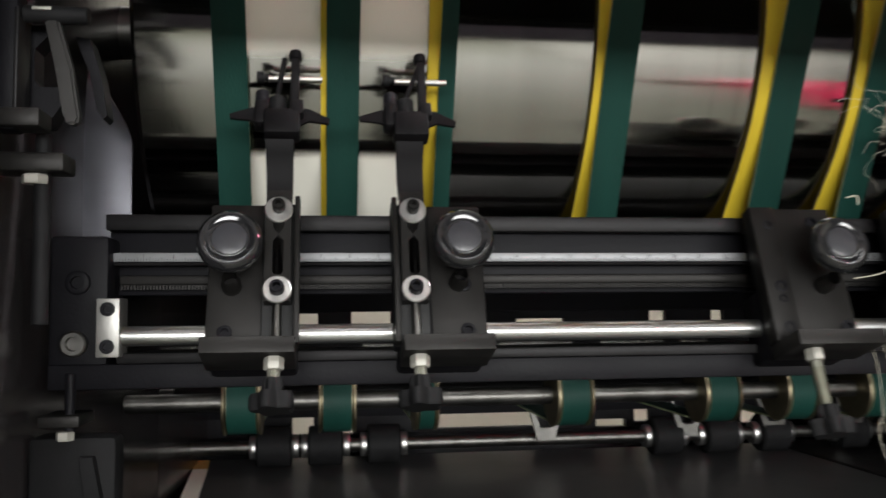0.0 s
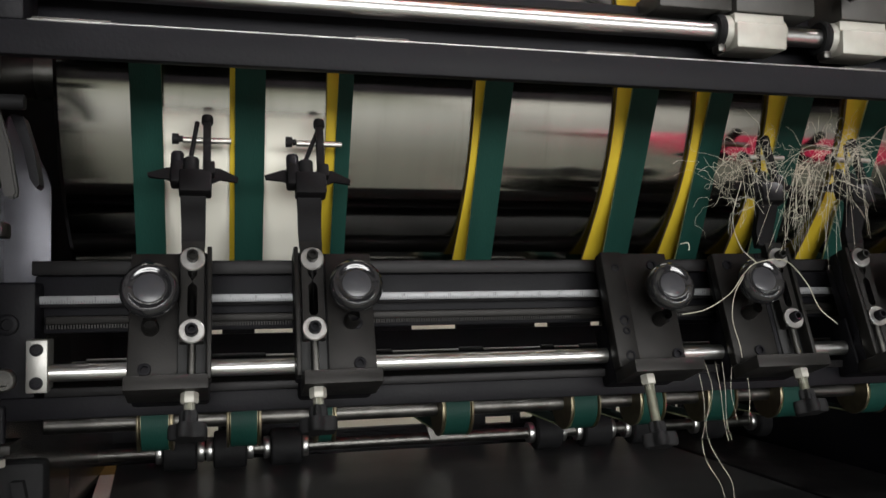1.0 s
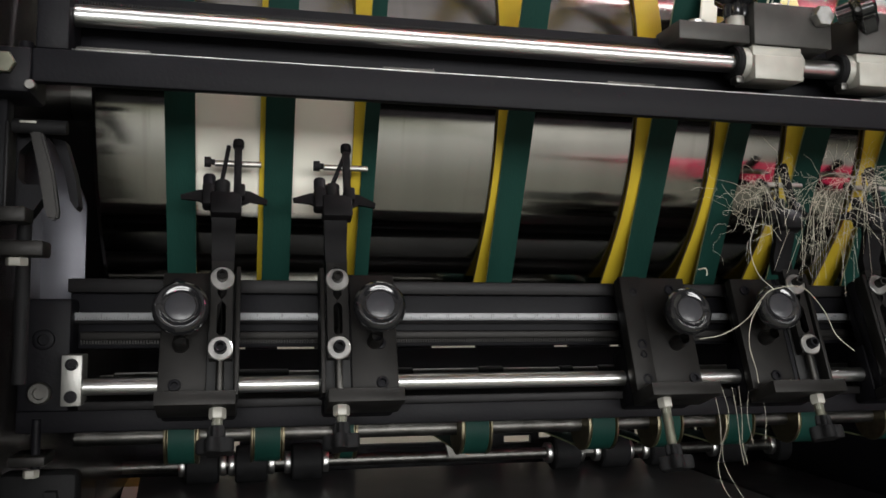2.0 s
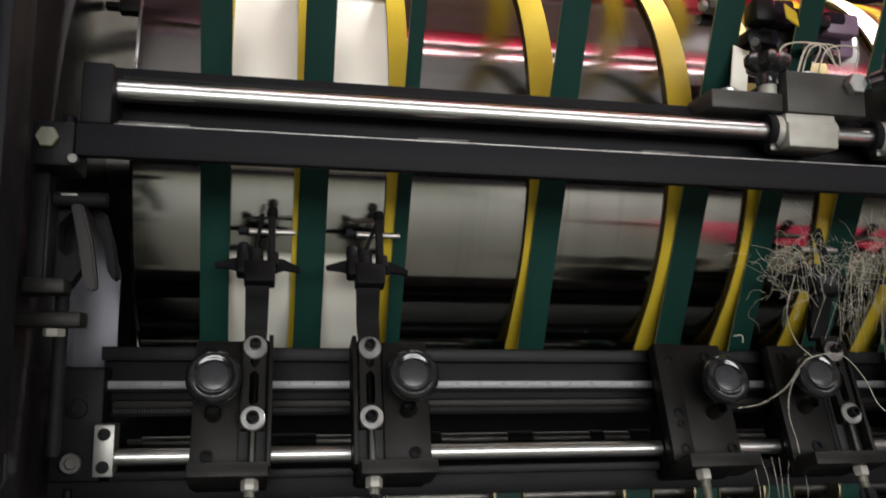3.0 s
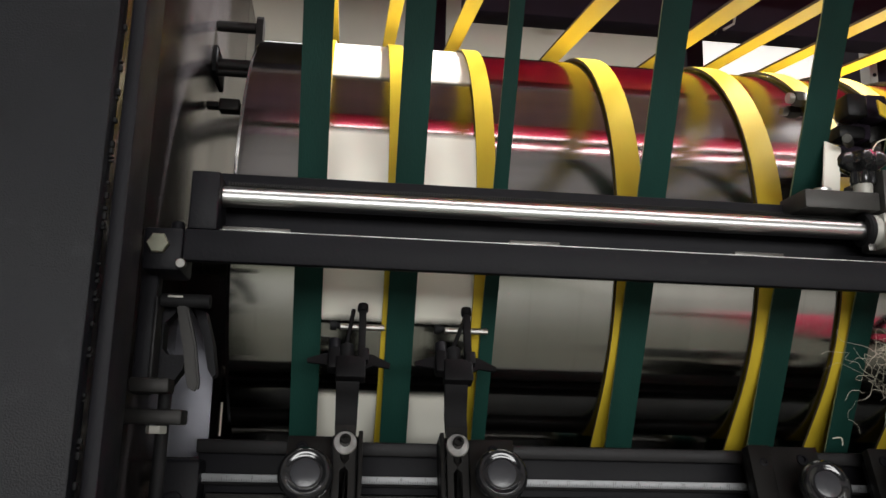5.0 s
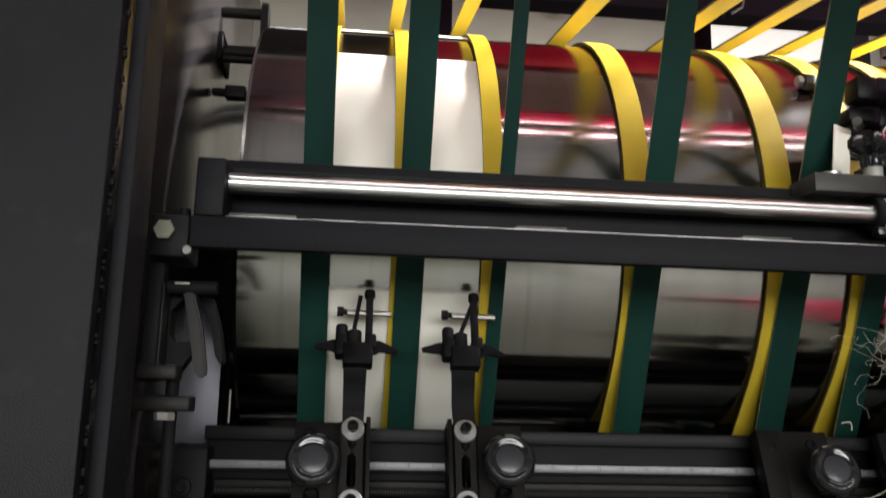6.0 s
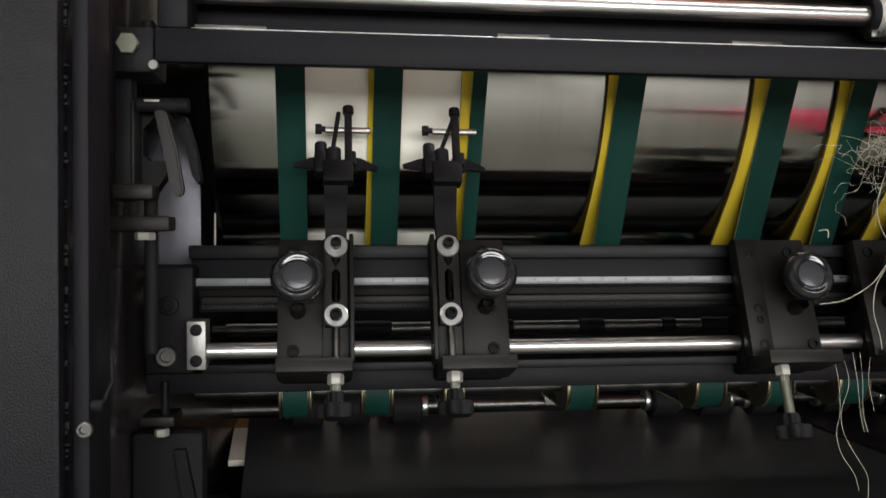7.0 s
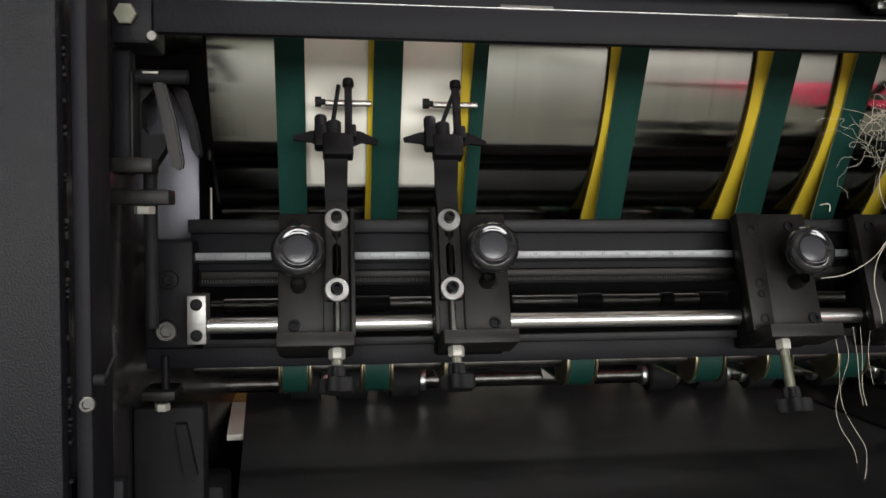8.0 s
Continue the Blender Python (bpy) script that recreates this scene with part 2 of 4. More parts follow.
slab("floor", (-5, 6, -5, 6, -0.1, 0), M_FLOOR, "grey-green painted workshop floor", "floor")
slab("ceiling", (-5, 6, -5, 6, 4.0, 4.1), M_CEIL, "dark workshop ceiling", "ceiling")
slab("wall_back", (-5, 6, 4.6, 4.75, 0, 4), M_WALL, "plain cream workshop wall", "wall")
slab("wall_front", (-5, 6, -4.85, -4.7, 0, 4), M_FRONT, "dark violet-grey workshop wall", "wall")
slab("wall_left", (-5.1, -4.95, -4.7, 4.6, 0, 4), M_WALL, "plain cream workshop wall", "wall")
slab("wall_right", (5.95, 6.1, -4.7, 4.6, 0, 4), M_WALL, "plain cream workshop wall", "wall")

# ---- the drum and what runs over it ----
DY, DZ, DR = 1.10, 1.532, 0.285
X_END = 1.15


def build_drum():
    d = thing("drum", "polished steel transfer drum turning between belts", "drum", pose(0, DY, DZ))
    bm = bmesh.new()
    lathe(bm, [(DR - 0.03, 0.004), (DR - 0.004, 0.0), (DR, 0.004), (DR, 0.45), (DR, 0.9), (DR, X_END + 0.158), (DR - 0.004, X_END + 0.162)], (-0.162, 0, 0), (1, 0, 0), 160)
    part("shell", bm, M_DRUM, d)
    bm = bmesh.new()
    lathe(bm, [(0.03, 0.012), (DR - 0.03, 0.012), (DR - 0.03, 0.004)], (-0.162, 0, 0), (1, 0, 0), 96)
    part("end_plate", bm, M_BLACK, d, "black end plate")
    rodpart("journal", (-0.26, 0, 0), (-0.15, 0, 0), 0.03, M_DULL, d, "dull steel journal")
    return d


def build_sheet():
    bm = bmesh.new()
    n, arc, r = 30, 41.5, DR + 0.0012
    rows = []
    for i in range(n + 1):
        a = radians(arc * i / n)
        lift = 0.0003 * math.sin(i * 0.7) + 0.0003
        for rr in (r + lift, r + lift + 0.0006):
            rows.append([bm.verts.new((x, -rr * math.cos(a), rr * math.sin(a))) for x in (-0.078, 0.106)])
    for i in range(n):
        a0, b0, a1, b1 = rows[2 * i], rows[2 * i + 1], rows[2 * i + 2], rows[2 * i + 3]
        bm.faces.new((b0[0], b0[1], b1[1], b1[0]))
        bm.faces.new((a0[1], a0[0], a1[0], a1[1]))
        bm.faces.new((a0[0], b0[0], b1[0], a1[0]))
        bm.faces.new((b0[1], a0[1], a1[1], b1[1]))
    bm.faces.new((rows[0][0], rows[0][1], rows[1][1], rows[1][0]))
    bm.faces.new((rows[-1][0], rows[-1][1], rows[-2][1], rows[-2][0]))
    s = part("paper_sheet", bm, M_PAPER)
    return tagged(s, "white blank paper sheet lying round the drum", "paper", "sheets on the drum")


DRUM = build_drum()
SHEETS = [build_sheet()]
for k in range(1, 6):
    SHEETS.append(copy_thing(SHEETS[0], Matrix.Identity(4)))
for s in SHEETS:
    s.location = (0, DY, DZ)


def belt_y(z):
    return 0.893 - 0.49 * (z - 1.29)


# lower pulleys and the roller behind them, round which the green return loops run
PY, PZ, PR = 1.005, 1.113, 0.031
BY, BZ, BR = 1.300, 1.157, 0.012
LY, LZ, LR = 1.300, 1.095, 0.012
TY, TZ, TR = belt_y(1.262) + 0.019, 1.2535, 0.0175


def loop_path(y0, z0, r0, y1, z1, r1, n=12):
    """Open belt round two wheels, as (y, z) points."""
    d = math.hypot(y1 - y0, z1 - z0)
    base, lean = math.atan2(z1 - z0, y1 - y0), math.acos((r0 - r1) / d)
    out = [(y0 + r0 * math.cos(a), z0 + r0 * math.sin(a)) for a in [base + lean + (2 * math.pi - 2 * lean) * k / n for k in range(n + 1)]]
    out += [(y1 + r1 * math.cos(a), z1 + r1 * math.sin(a)) for a in [base - lean + 2 * lean * k / n for k in range(n + 1)]]
    return out + out[:1]


def green_belt(x0, x1):
    g = thing("green_belt", "flat dark green conveyor belt running up past the drum", "belt", group="green belts")
    front = [(belt_y(z) - 0.001, z) for z in (2.05, 1.9, 1.75, 1.6, 1.45, 1.3, 1.27)]
    wrap = [(TY + TR * math.cos(radians(a)), TZ + TR * math.sin(radians(a))) for a in range(195, 266, 10)]
    bm = bmesh.new()
    ribbon(bm, front + wrap + [(1.1, 1.2335), (1.32, 1.2325)], x0, x1, 0.0026, (0, 1))
    part("front_run", bm, [M_GREEN, M_GREENEDGE], g)
    bm = bmesh.new()
    ribbon(bm, loop_path(PY, PZ, PR + 0.001, LY, LZ, LR + 0.001), x0 - 0.003, x1 - 0.003, 0.0024, (0, 1))
    part("return_loop", bm, [M_GREEN, M_GREENEDGE], g)
    return g


GREENS = [(-0.092, -0.063), (0.005, 0.034), (0.105, 0.120), (0.257, 0.287), (0.423, 0.454), (0.518, 0.545), (0.615, 0.649), (0.723, 0.757), (0.86, 0.89)]
for g in GREENS:
    green_belt(*g)


def yellow_belt(x0, x1):
    y = thing("yellow_belt", "bright yellow flat belt wrapped round the drum", "belt", group="yellow belts")
    path = [(DY - (DR + 0.0045) * math.cos(radians(a)), DZ + (DR + 0.0045) * math.sin(radians(a))) for a in range(165, -41, -5)]
    y0, z0 = path[-1]
    path += [(y0 + k * 0.643, z0 - k * 0.766) for k in (0.03, 0.06, 0.095)]
    bm = bmesh.new()
    ribbon(bm, path, x0, x1, 0.0036, (0, 1))
    part("wrapped_run", bm, [M_YELLOW, M_YEDGE], y)
    bm = bmesh.new()
    ribbon(bm, [(yy, 1.872 + 0.18 * (yy - 1.11)) for yy in (0.2, 0.6, 1.0, 1.4, 1.8)], x0, x1, 0.0036, (0, 1))
    part("return_run", bm, [M_YELLOW, M_YEDGE], y)
    return y


YELLOWS = [(0.000, 0.018), (0.095, 0.116), (0.250, 0.279), (0.411, 0.441), (0.508, 0.534), (0.600, 0.626), (0.705, 0.735), (0.845, 0.87)]
for yb in YELLOWS:
    yellow_belt(*yb)
yellow_belt(-0.091, -0.066)


def roller(name, y, z, r, x0, x1, mat, label):
    t = thing(name, label, "roller", pose(0, y, z))
    rodpart("tube", (x0, 0, 0), (x1, 0, 0), r, mat, t)
    for xe, s in ((x0, -1), (x1, 1)):
        rodpart("journal", (xe, 0, 0), (xe + s * 0.02, 0, 0), r * 0.6, M_DULL, t, "dull steel journal")
    return t


# rollers that carry the belts over the drum, out of reach above
rt = roller("belt_roller", 0.17, 1.728, 0.024, -0.25, X_END, M_DULL, "dull steel roller carrying yellow belts")
rb = roller("belt_roller", 1.83, 1.975, 0.024, -0.25, X_END, M_DULL, "dull steel roller carrying yellow belts")
rg = roller("belt_roller", belt_y(2.07) + 0.024, 2.07, 0.022, -0.25, X_END, M_DULL, "dull steel roller carrying green belts")

# lower belt shaft with flanged pulleys
WHEELS = [(-0.086, 0.06), (0.004, 0.06), (0.108, 0.058), (0.638, 0.055), (0.745, 0.06), (0.852, 0.055), (1.012, 0.055), (1.152, 0.055)]
FORKS = [0.402, 0.673, 0.844, 1.004]
lower = thing("pulley_shaft", "dull steel shaft with flanged belt pulleys", "shaft", pose(0, PY, PZ))
rodpart("tube", (-0.20, 0, 0), (X_END, 0, 0), 0.0095, M_DULL, lower)
for g0, g1 in GREENS:
    bm = bmesh.new()
    c, h = g0 - 0.008, g1 - g0 + 0.010
    lathe(bm, [(0.0095, 0), (0.0335, 0), (0.034, 0.001), (0.034, 0.0025), (PR - 0.0008, 0.0040), (PR - 0.0008, h - 0.0040), (0.034, h - 0.0025), (0.034, h - 0.001), (0.0335, h), (0.0095, h)], (c, 0, 0), (1, 0, 0), 36)
    part("pulley", bm, M_BRASS, lower, "flanged pulley with worn brass rims")

# guide shaft further back with rubber wheels and forked guides
guide = thing("guide_shaft", "thin steel guide shaft with black rubber wheels", "shaft", pose(0, 1.65, 0.966))
rodpart("tube", (-0.30, 0, 0), (1.7, 0, 0), 0.0115, M_DULL, guide)
for xc, w in WHEELS:
    bm = bmesh.new()
    lathe(bm, [(0.0116, 0), (0.032, 0), (0.035, 0.003), (0.035, w - 0.003), (0.032, w), (0.0116, w)], (xc - w / 2, 0, 0), (1, 0, 0), 32)
    part("rubber_wheel", bm, M_RUBBER, guide, "black rubber wheel")
    for sx in (-1, 1):
        bm = bmesh.new()
        lathe(bm, [(0.0116, 0), (0.020, 0), (0.021, 0.0015), (0.021, 0.0105), (0.020, 0.012), (0.0116, 0.012)], (xc + sx * (w / 2 + 0.007) - 0.006, 0, 0), (1, 0, 0), 24)
        part("clamp_ring", bm, M_STEEL, guide, "bright clamp ring")
for xc in FORKS:
    out = [(-0.034, 0.05), (-0.029, 0.052), (-0.010, 0.004), (0.010, 0.004), (0.029, 0.052), (0.034, 0.05), (0.016, -0.018), (-0.016, -0.018)]
    bm = bmesh.new()
    prism(bm, [(xc + a, d + 0.02) for a, d in out], 0.0, 0.010)
    part("fork", bm, M_DULL, guide, "forked steel belt guide", m=pose(0, -0.020, 0.0, 90, 0, 0))
back_roller = roller("back_roller", BY, BZ, 0.0095, -0.2, X_END, M_DULL, "dull steel roller with black sleeves")
roller("loop_roller", LY, LZ, LR, -0.2, X_END, M_BAR, "dark steel roller carrying green return loops")
for xa, xb2 in ((-0.10, 0.055), (0.127, 0.25), (0.358, 0.40), (0.497, 0.521), (0.565, 0.66)):
    rodpart("sleeve", (xa, 0, 0), (xb2, 0, 0), BR, M_RUBBER, back_roller, "black rubber sleeve")
roller("turning_roller", TY, TZ, TR - 0.0015, -0.2, X_END, M_BAR, "dark steel roller turning the green belts")

# ---- guide rail with carriages ----
TILT_A = 70.2
RAIL_Y, RAIL_Z = 0.798, 1.29
rail = thing("guide_rail", "black machine cross rail with ground shaft and rule", "rail")
boxpart("top_bar", (-0.178, X_END, 0.825, 0.848, 1.2765, 1.290), M_BAR, rail, "black bar")
boxpart("back_bar", (-0.178, X_END, 0.842, 0.860, 1.222, 1.2765), M_BLACK, rail)
boxpart("rule_ledge", (-0.176, X_END, 0.822, 0.842, 1.2465, 1.2495), M_BAR, rail)
boxpart("rack_bar", (-0.166, X_END, 0.826, 0.842, 1.2305, 1.2385), M_DARK, rail, "toothed rack bar")
bm = bmesh.new()
x = -0.165
while x < X_END:
    bx(bm, x, x + 0.0013, 0.8265, 0.8395, 1.2265, 1.2304)
    x += 0.0026
tagged(part("rack_teeth", bm, M_DARK, rail, smooth=False), kind="stuff")
rule = boxpart("rule", (-0.177, X_END, 0.8205, 0.8220, 1.2497, 1.2572), M_RULER, rail, "steel rule with worn numerals", 0.0003)
bm = bmesh.new()
i, x = 0, -0.170
while x < 0.8:
    h = 0.0024 if i % 4 else 0.0036
    bx(bm, x, x + 0.0004, 0.8201, 0.8206, 1.2498, 1.2498 + h)
    x += 0.0024
    i += 1
tagged(part("rule_ticks", bm, M_INK, rule, smooth=False), kind="stuff")
for i in range(34):
    cu = bpy.data.curves.new("numeral", "FONT")
    cu.body, cu.size, cu.align_x = str(i + 1), 0.0042, "CENTER"
    tmp = bpy.data.objects.new("numeral", cu)
    me = bpy.data.meshes.new_from_object(tmp)
    bpy.data.objects.remove(tmp)
    me.materials.append(M_INK)
    num = new("numeral", me)
    num.parent = rule
    num.matrix_basis = pose(-0.146 + 0.0244 * i, 0.8202, 1.2530, 90)
rodpart("shaft", (-0.158, 0.79, 1.189), (X_END, 0.79, 1.189), 0.0079, M_CHROME, rail, "bright ground steel shaft", 32)
boxpart("lower_channel", (-0.214, X_END, 0.800, 0.85, 1.1465, 1.1665), M_BLACK, rail)
boxpart("lower_ledge", (-0.160, X_END, 0.792, 0.85, 1.1670, 1.1755), M_BAR, rail)
endb = boxpart("end_block", (-0.172, -0.1545, 0.777, 0.806, 1.173, 1.219), M_LIGHTPLATE, rail, "shaft end block with two screws", 0.001)
cap_screw("screw", (-0.1633, 0.777, 1.2105), (0, -1, 0), 0.0056, 0.002, endb)
cap_screw("screw", (-0.1633, 0.777, 1.1815), (0, -1, 0), 0.0056, 0.002, endb)
foot = boxpart("end_bracket", (-0.216, -0.170, 0.806, 0.86, 1.155, 1.27), M_BLACK, rail, bevel=0.004)
cap_screw("screw", (-0.195, 0.806, 1.183), (0, -1, 0), 0.0105, 0.008, foot, M_DULL)
cap_screw("screw", (-0.193, 0.806, 1.232), (0, -1, 0), 0.0095, 0.006, foot)
# depth stop under the bracket
rodpart("stop_screw", (-0.196, 0.80, 1.112), (-0.196, 0.80, 1.16), 0.004, M_BLACK, rail)
boxpart("stop_plate", (-0.216, -0.185, 0.785, 0.83, 1.119, 1.128), M_DARK, rail)
bm = bmesh.new()
hexagon(bm, (-0.198, 0.795, 1.108), (0, 0, 1), 0.007, 0.007)
part("stop_nut", bm, M_ALU, rail, "pale hexagon nut")


def slot_bar(bm, xc, half, s, cuts, y0, y1, z0, z1):
    """Flat bar between y0 and y1 with round-ended slots (from, to) cut through."""
    edges = [y0] + [(a[1] + b[0]) / 2 for a, b in zip(cuts, cuts[1:])] + [y1]
    for (a, b), lo, hi in zip(cuts, edges, edges[1:]):
        for sg in (-1, 1):
            arc = [(xc + sg * s * math.sin(t), a + s - s * math.cos(t)) for t in [math.pi * k / 16 for k in range(9)]]
            arc2 = [(xc + sg * s * math.sin(t), b - s - s * math.cos(t)) for t in [math.pi * k / 16 for k in range(8, 17)]]
            prism(bm, [(xc + sg * half, lo), (xc, lo)] + arc + arc2 + [(xc, hi), (xc + sg * half, hi)], z0, z1)


def knob(c, at, size=0.0252):
    bm = bmesh.new()
    s = size / 0.0222
    prof = [(0.006, -0.030), (0.0062, -0.016), (0.011, -0.014), (0.019, -0.012), (0.0218, -0.008), (0.0222, -0.003), (0.0212, 0.001), (0.0190, 0.0032), (0.0172, 0.0034), (0.0150, 0.0020), (0.0128, 0.0012), (0.0112, 0.0012)]
    lathe(bm, [(r * s, h) for r, h in prof], at, (0, 0, 1), 48)
    k = part("knob", bm, M_PLASTIC, c, "glossy black round clamping knob")
    bm = bmesh.new()
    lathe(bm, [(0.0118 * s, 0.0002), (0.0116 * s, 0.0020), (0.0110 * s, 0.0024), (0, 0.0026)], at, (0, 0, 1), 36)
    part("cap", bm, M_CAP, k, "dark grey cap disc")
    bm = bmesh.new()
    lathe(bm, [(0.0075, 0), (0.0075, 0.008), (0.0055, 0.012), (0.0055, 0.02)], (at[0] - 0.001, at[1] - 0.024, 0), (0, 0, 1), 20)
    part("clamp_stud", bm, M_DARK, k)
    return k


def star_knob(c, at, h=0.024, r=0.0175):
    bm = bmesh.new()
    prof = [(0.0, 0.0), (0.0075, 0.0), (0.0085, 0.004), (0.0085, 0.010), (r * 0.95, 0.0115), (r, 0.014), (r, h - 0.002), (r * 0.92, h), (0, h)]
    lathe(bm, prof, at, (0, -1, 0), 64, 5, 0.28)
    return part("star_knob", bm, M_RUBBER, c, "black plastic star grip")


def adjuster(c, xs, drop, z=0.022):
    bm = bmesh.new()
    hexagon(bm, (xs, -0.132, z), (0, -1, 0), 0.0076, 0.0095)
    lathe(bm, [(0.0048, 0), (0.0048, 0.006), (0, 0.006)], (xs, -0.1415, z), (0, -1, 0), 16)
    part("lock_nut", bm, M_ALU, c, "pale zinc hexagon nut")
    rodpart("adjusting_screw", (xs, -0.128, z), (xs, -0.15 - drop, z), 0.0048, M_ZINC, c, "threaded steel adjusting screw")
    star_knob(c, (xs, -0.148 - drop, z))


def slotted_bracket(c, xc, wall):
    """Slotted bar in its channel, two washers and screws. wall: side on which the channel wall stands."""
    bm = bmesh.new()
    slot_bar(bm, xc, 0.0102, 0.0042, [(-0.024, 0.008), (-0.062, -0.030)], -0.084, 0.0125, 0.004, 0.014)
    bar = part("slotted_bar", bm, M_DARK, c, "slotted burnished steel bar")
    # near-black sheet puts the shade inside the slots into the colour
    boxpart("slot_shade", (xc - 0.0125, xc + 0.0125, -0.117, 0.006, 0.0004, 0.0012), M_SLOT_SHADE, c)
    x0 = xc + wall * 0.0128
    boxpart("channel_wall", (min(x0, x0 + wall * 0.0042), max(x0, x0 + wall * 0.0042), -0.1185, 0.0065, 0.0004, 0.0165), M_DARK, c, bevel=0.001)
    for yy, low in ((-0.006, False), (-0.075, True)):
        bm = bmesh.new()
        lathe(bm, [(0.0045, 0.014), (0.0108, 0.014), (0.0114, 0.0148), (0.0114, 0.0165), (0.0106, 0.0172), (0.006 if low else 0.0045, 0.0172)] + ([(0.0055, 0.0150), (0, 0.0150)] if low else []), (xc, yy, 0), (0, 0, 1), 40)
        w = part("washer", bm, M_STEEL, c, "bright turned washer")
        if low:
            cap_screw("screw", (xc, yy, 0.0150), (0, 0, 1), 0.0056, 0.010, w)
        else:
            cap_screw("screw", (xc, yy + 0.001, 0.0172), (0, 0, 1), 0.0052, 0.0095, w, M_DARK)
    rodpart("lift_screw", (xc, -0.1185, 0.009), (xc, -0.084, 0.009), 0.0036, M_DULL, c, "threaded steel rod")


def finger(c, xc, lean, skew=0.0):
    """Black sheet guide: bent arm, block, two wings, post, cross pin."""
    bm = bmesh.new()
    stations = [(0.010, 0.003), (0.026, 0.005), (0.040, 0.016), (0.052, 0.024), (0.066, 0.028)]
    ring = []
    for k, (yy, zz) in enumerate(stations):
        sh = skew * k / 4
        ring.append([bm.verts.new((xc + sx * (0.0105 + 0.0012 * k / 4) + sh, yy, zz + dz)) for sx, dz in ((-1, 0), (1, 0), (1, 0.010), (-1, 0.010))])
    for a, b in zip(ring, ring[1:]):
        for q in range(4):
            bm.faces.new((a[q], a[(q + 1) % 4], b[(q + 1) % 4], b[q]))
    bm.faces.new(ring[0])
    bm.faces.new(list(reversed(ring[-1])))
    f = part("finger_arm", bm, M_FINGER, c, "bent black steel finger arm")
    xb = xc + skew
    bm = bmesh.new()
    bx(bm, xb - 0.0125, xb + 0.0165, 0.050, 0.073, 0.026, 0.044, 0.002)
    bx(bm, xb - 0.0205, xb - 0.0085, 0.060, 0.083, 0.024, 0.042, 0.003)
    bx(bm, xb + 0.0085, xb + 0.0195, 0.068, 0.082, 0.024, 0.044, 0.002)
    part("finger_block", bm, M_FINGER, f)
    cap_screw("cap_screw", (xb - 0.0145, 0.083, 0.034), (0, 1, 0), 0.006, 0.011, f)
    rodpart("hub", (xb - 0.002, 0.066, 0.034), (xb - 0.002, 0.088, 0.034), 0.0072, M_RUBBER, f)
    for sg in (-1, 1):
        bm = bmesh.new()
        prism(bm, [(xb + sg * 0.014, 0.062), (xb + sg * 0.014, 0.0795), (xb + sg * 0.024, 0.0785), (xb + sg * 0.041, 0.0725 if sg < 0 else 0.0695), (xb + sg * 0.040, 0.0685 if sg < 0 else 0.0645), (xb + sg * 0.024, 0.067)], 0.031, 0.034)
        part("wing", bm, M_FINGER, f, "thin black side wing")
    bm = bmesh.new()
    bx(bm, xb + 0.0085, xb + 0.0158, 0.055, 0.124, 0.034, 0.042, 0.001)
    lathe(bm, [(0, 0), (0.005, 0), (0.0055, 0.001), (0.0055, 0.006), (0.005, 0.008), (0, 0.008)], (xb + 0.0122, 0.124, 0.038), (0, 1, 0), 16)
    part("post", bm, M_FINGER, f)
    for dz, yy in ((0.0, 0.1085), (-0.006, 0.1125)):
        rodpart("cross_pin", (xb - 0.010, yy, 0.033 + dz), (xb + 0.0345, yy, 0.033 + dz), 0.0028, M_PIN, f, "bright steel cross pin")
    bm = bmesh.new()
    lathe(bm, [(0, 0), (0.0052, 0), (0.0052, 0.006), (0.003, 0.0065), (0.003, 0.010), (0, 0.010)], (xb - 0.020, 0.111, 0.031), (1, 0, 0), 14)
    part("pin_head", bm, M_RUBBER, f)
    rodpart("thin_rod", (xb - 0.003, 0.086, 0.034), (xb - 0.001 + lean, 0.127, 0.036), 0.0022, M_FINGER, f)


def carriage(x, width, xplate, xknob, yknob, xbracket, wall, xscrew, drop, screws, xfinger=None, lean=0.004, skew=0.0, label="burnished black steel sheet-guide carriage with round knob"):
    c = thing("carriage", label, "carriage", pose(x, RAIL_Y, RAIL_Z, TILT_A, 0, 0), "carriages on the rail")
    boxpart("plate", (xplate[0], xplate[1], -0.1185, 0.006, -0.012, 0.0), M_DARK, c, bevel=0.0012)
    boxpart("slide_body", (0.004, width - 0.004, -0.117, -0.002, -0.024, -0.0122), M_BLACK, c)
    boxpart("shaft_bush", (0.001, width - 0.001, -0.128, -0.066, -0.046, -0.0122), M_BLACK, c, bevel=0.004)
    boxpart("flange", (0.001, width - 0.001, -0.1315, -0.1188, -0.012, 0.035), M_DARK, c, bevel=0.001)
    if xbracket is not None:
        boxpart("base_strip", (min(xbracket - 0.0125, xplate[1]) if wall > 0 else xbracket - 0.017, xplate[0] if wall < 0 else width, -0.1185, 0.006, -0.012, 0.0002), M_BLACK, c, bevel=0.001)
        slotted_bracket(c, xbracket, wall)
    knob(c, (xknob, yknob + 0.002, 0.039))
    for sx, sy in screws:
        cap_screw("screw", (sx, sy, -0.001), (0, 0, 1), 0.0058, 0.0035, c)
    adjuster(c, xscrew, drop)
    if xfinger is not None:
        finger(c, xfinger, lean, skew)
    return c


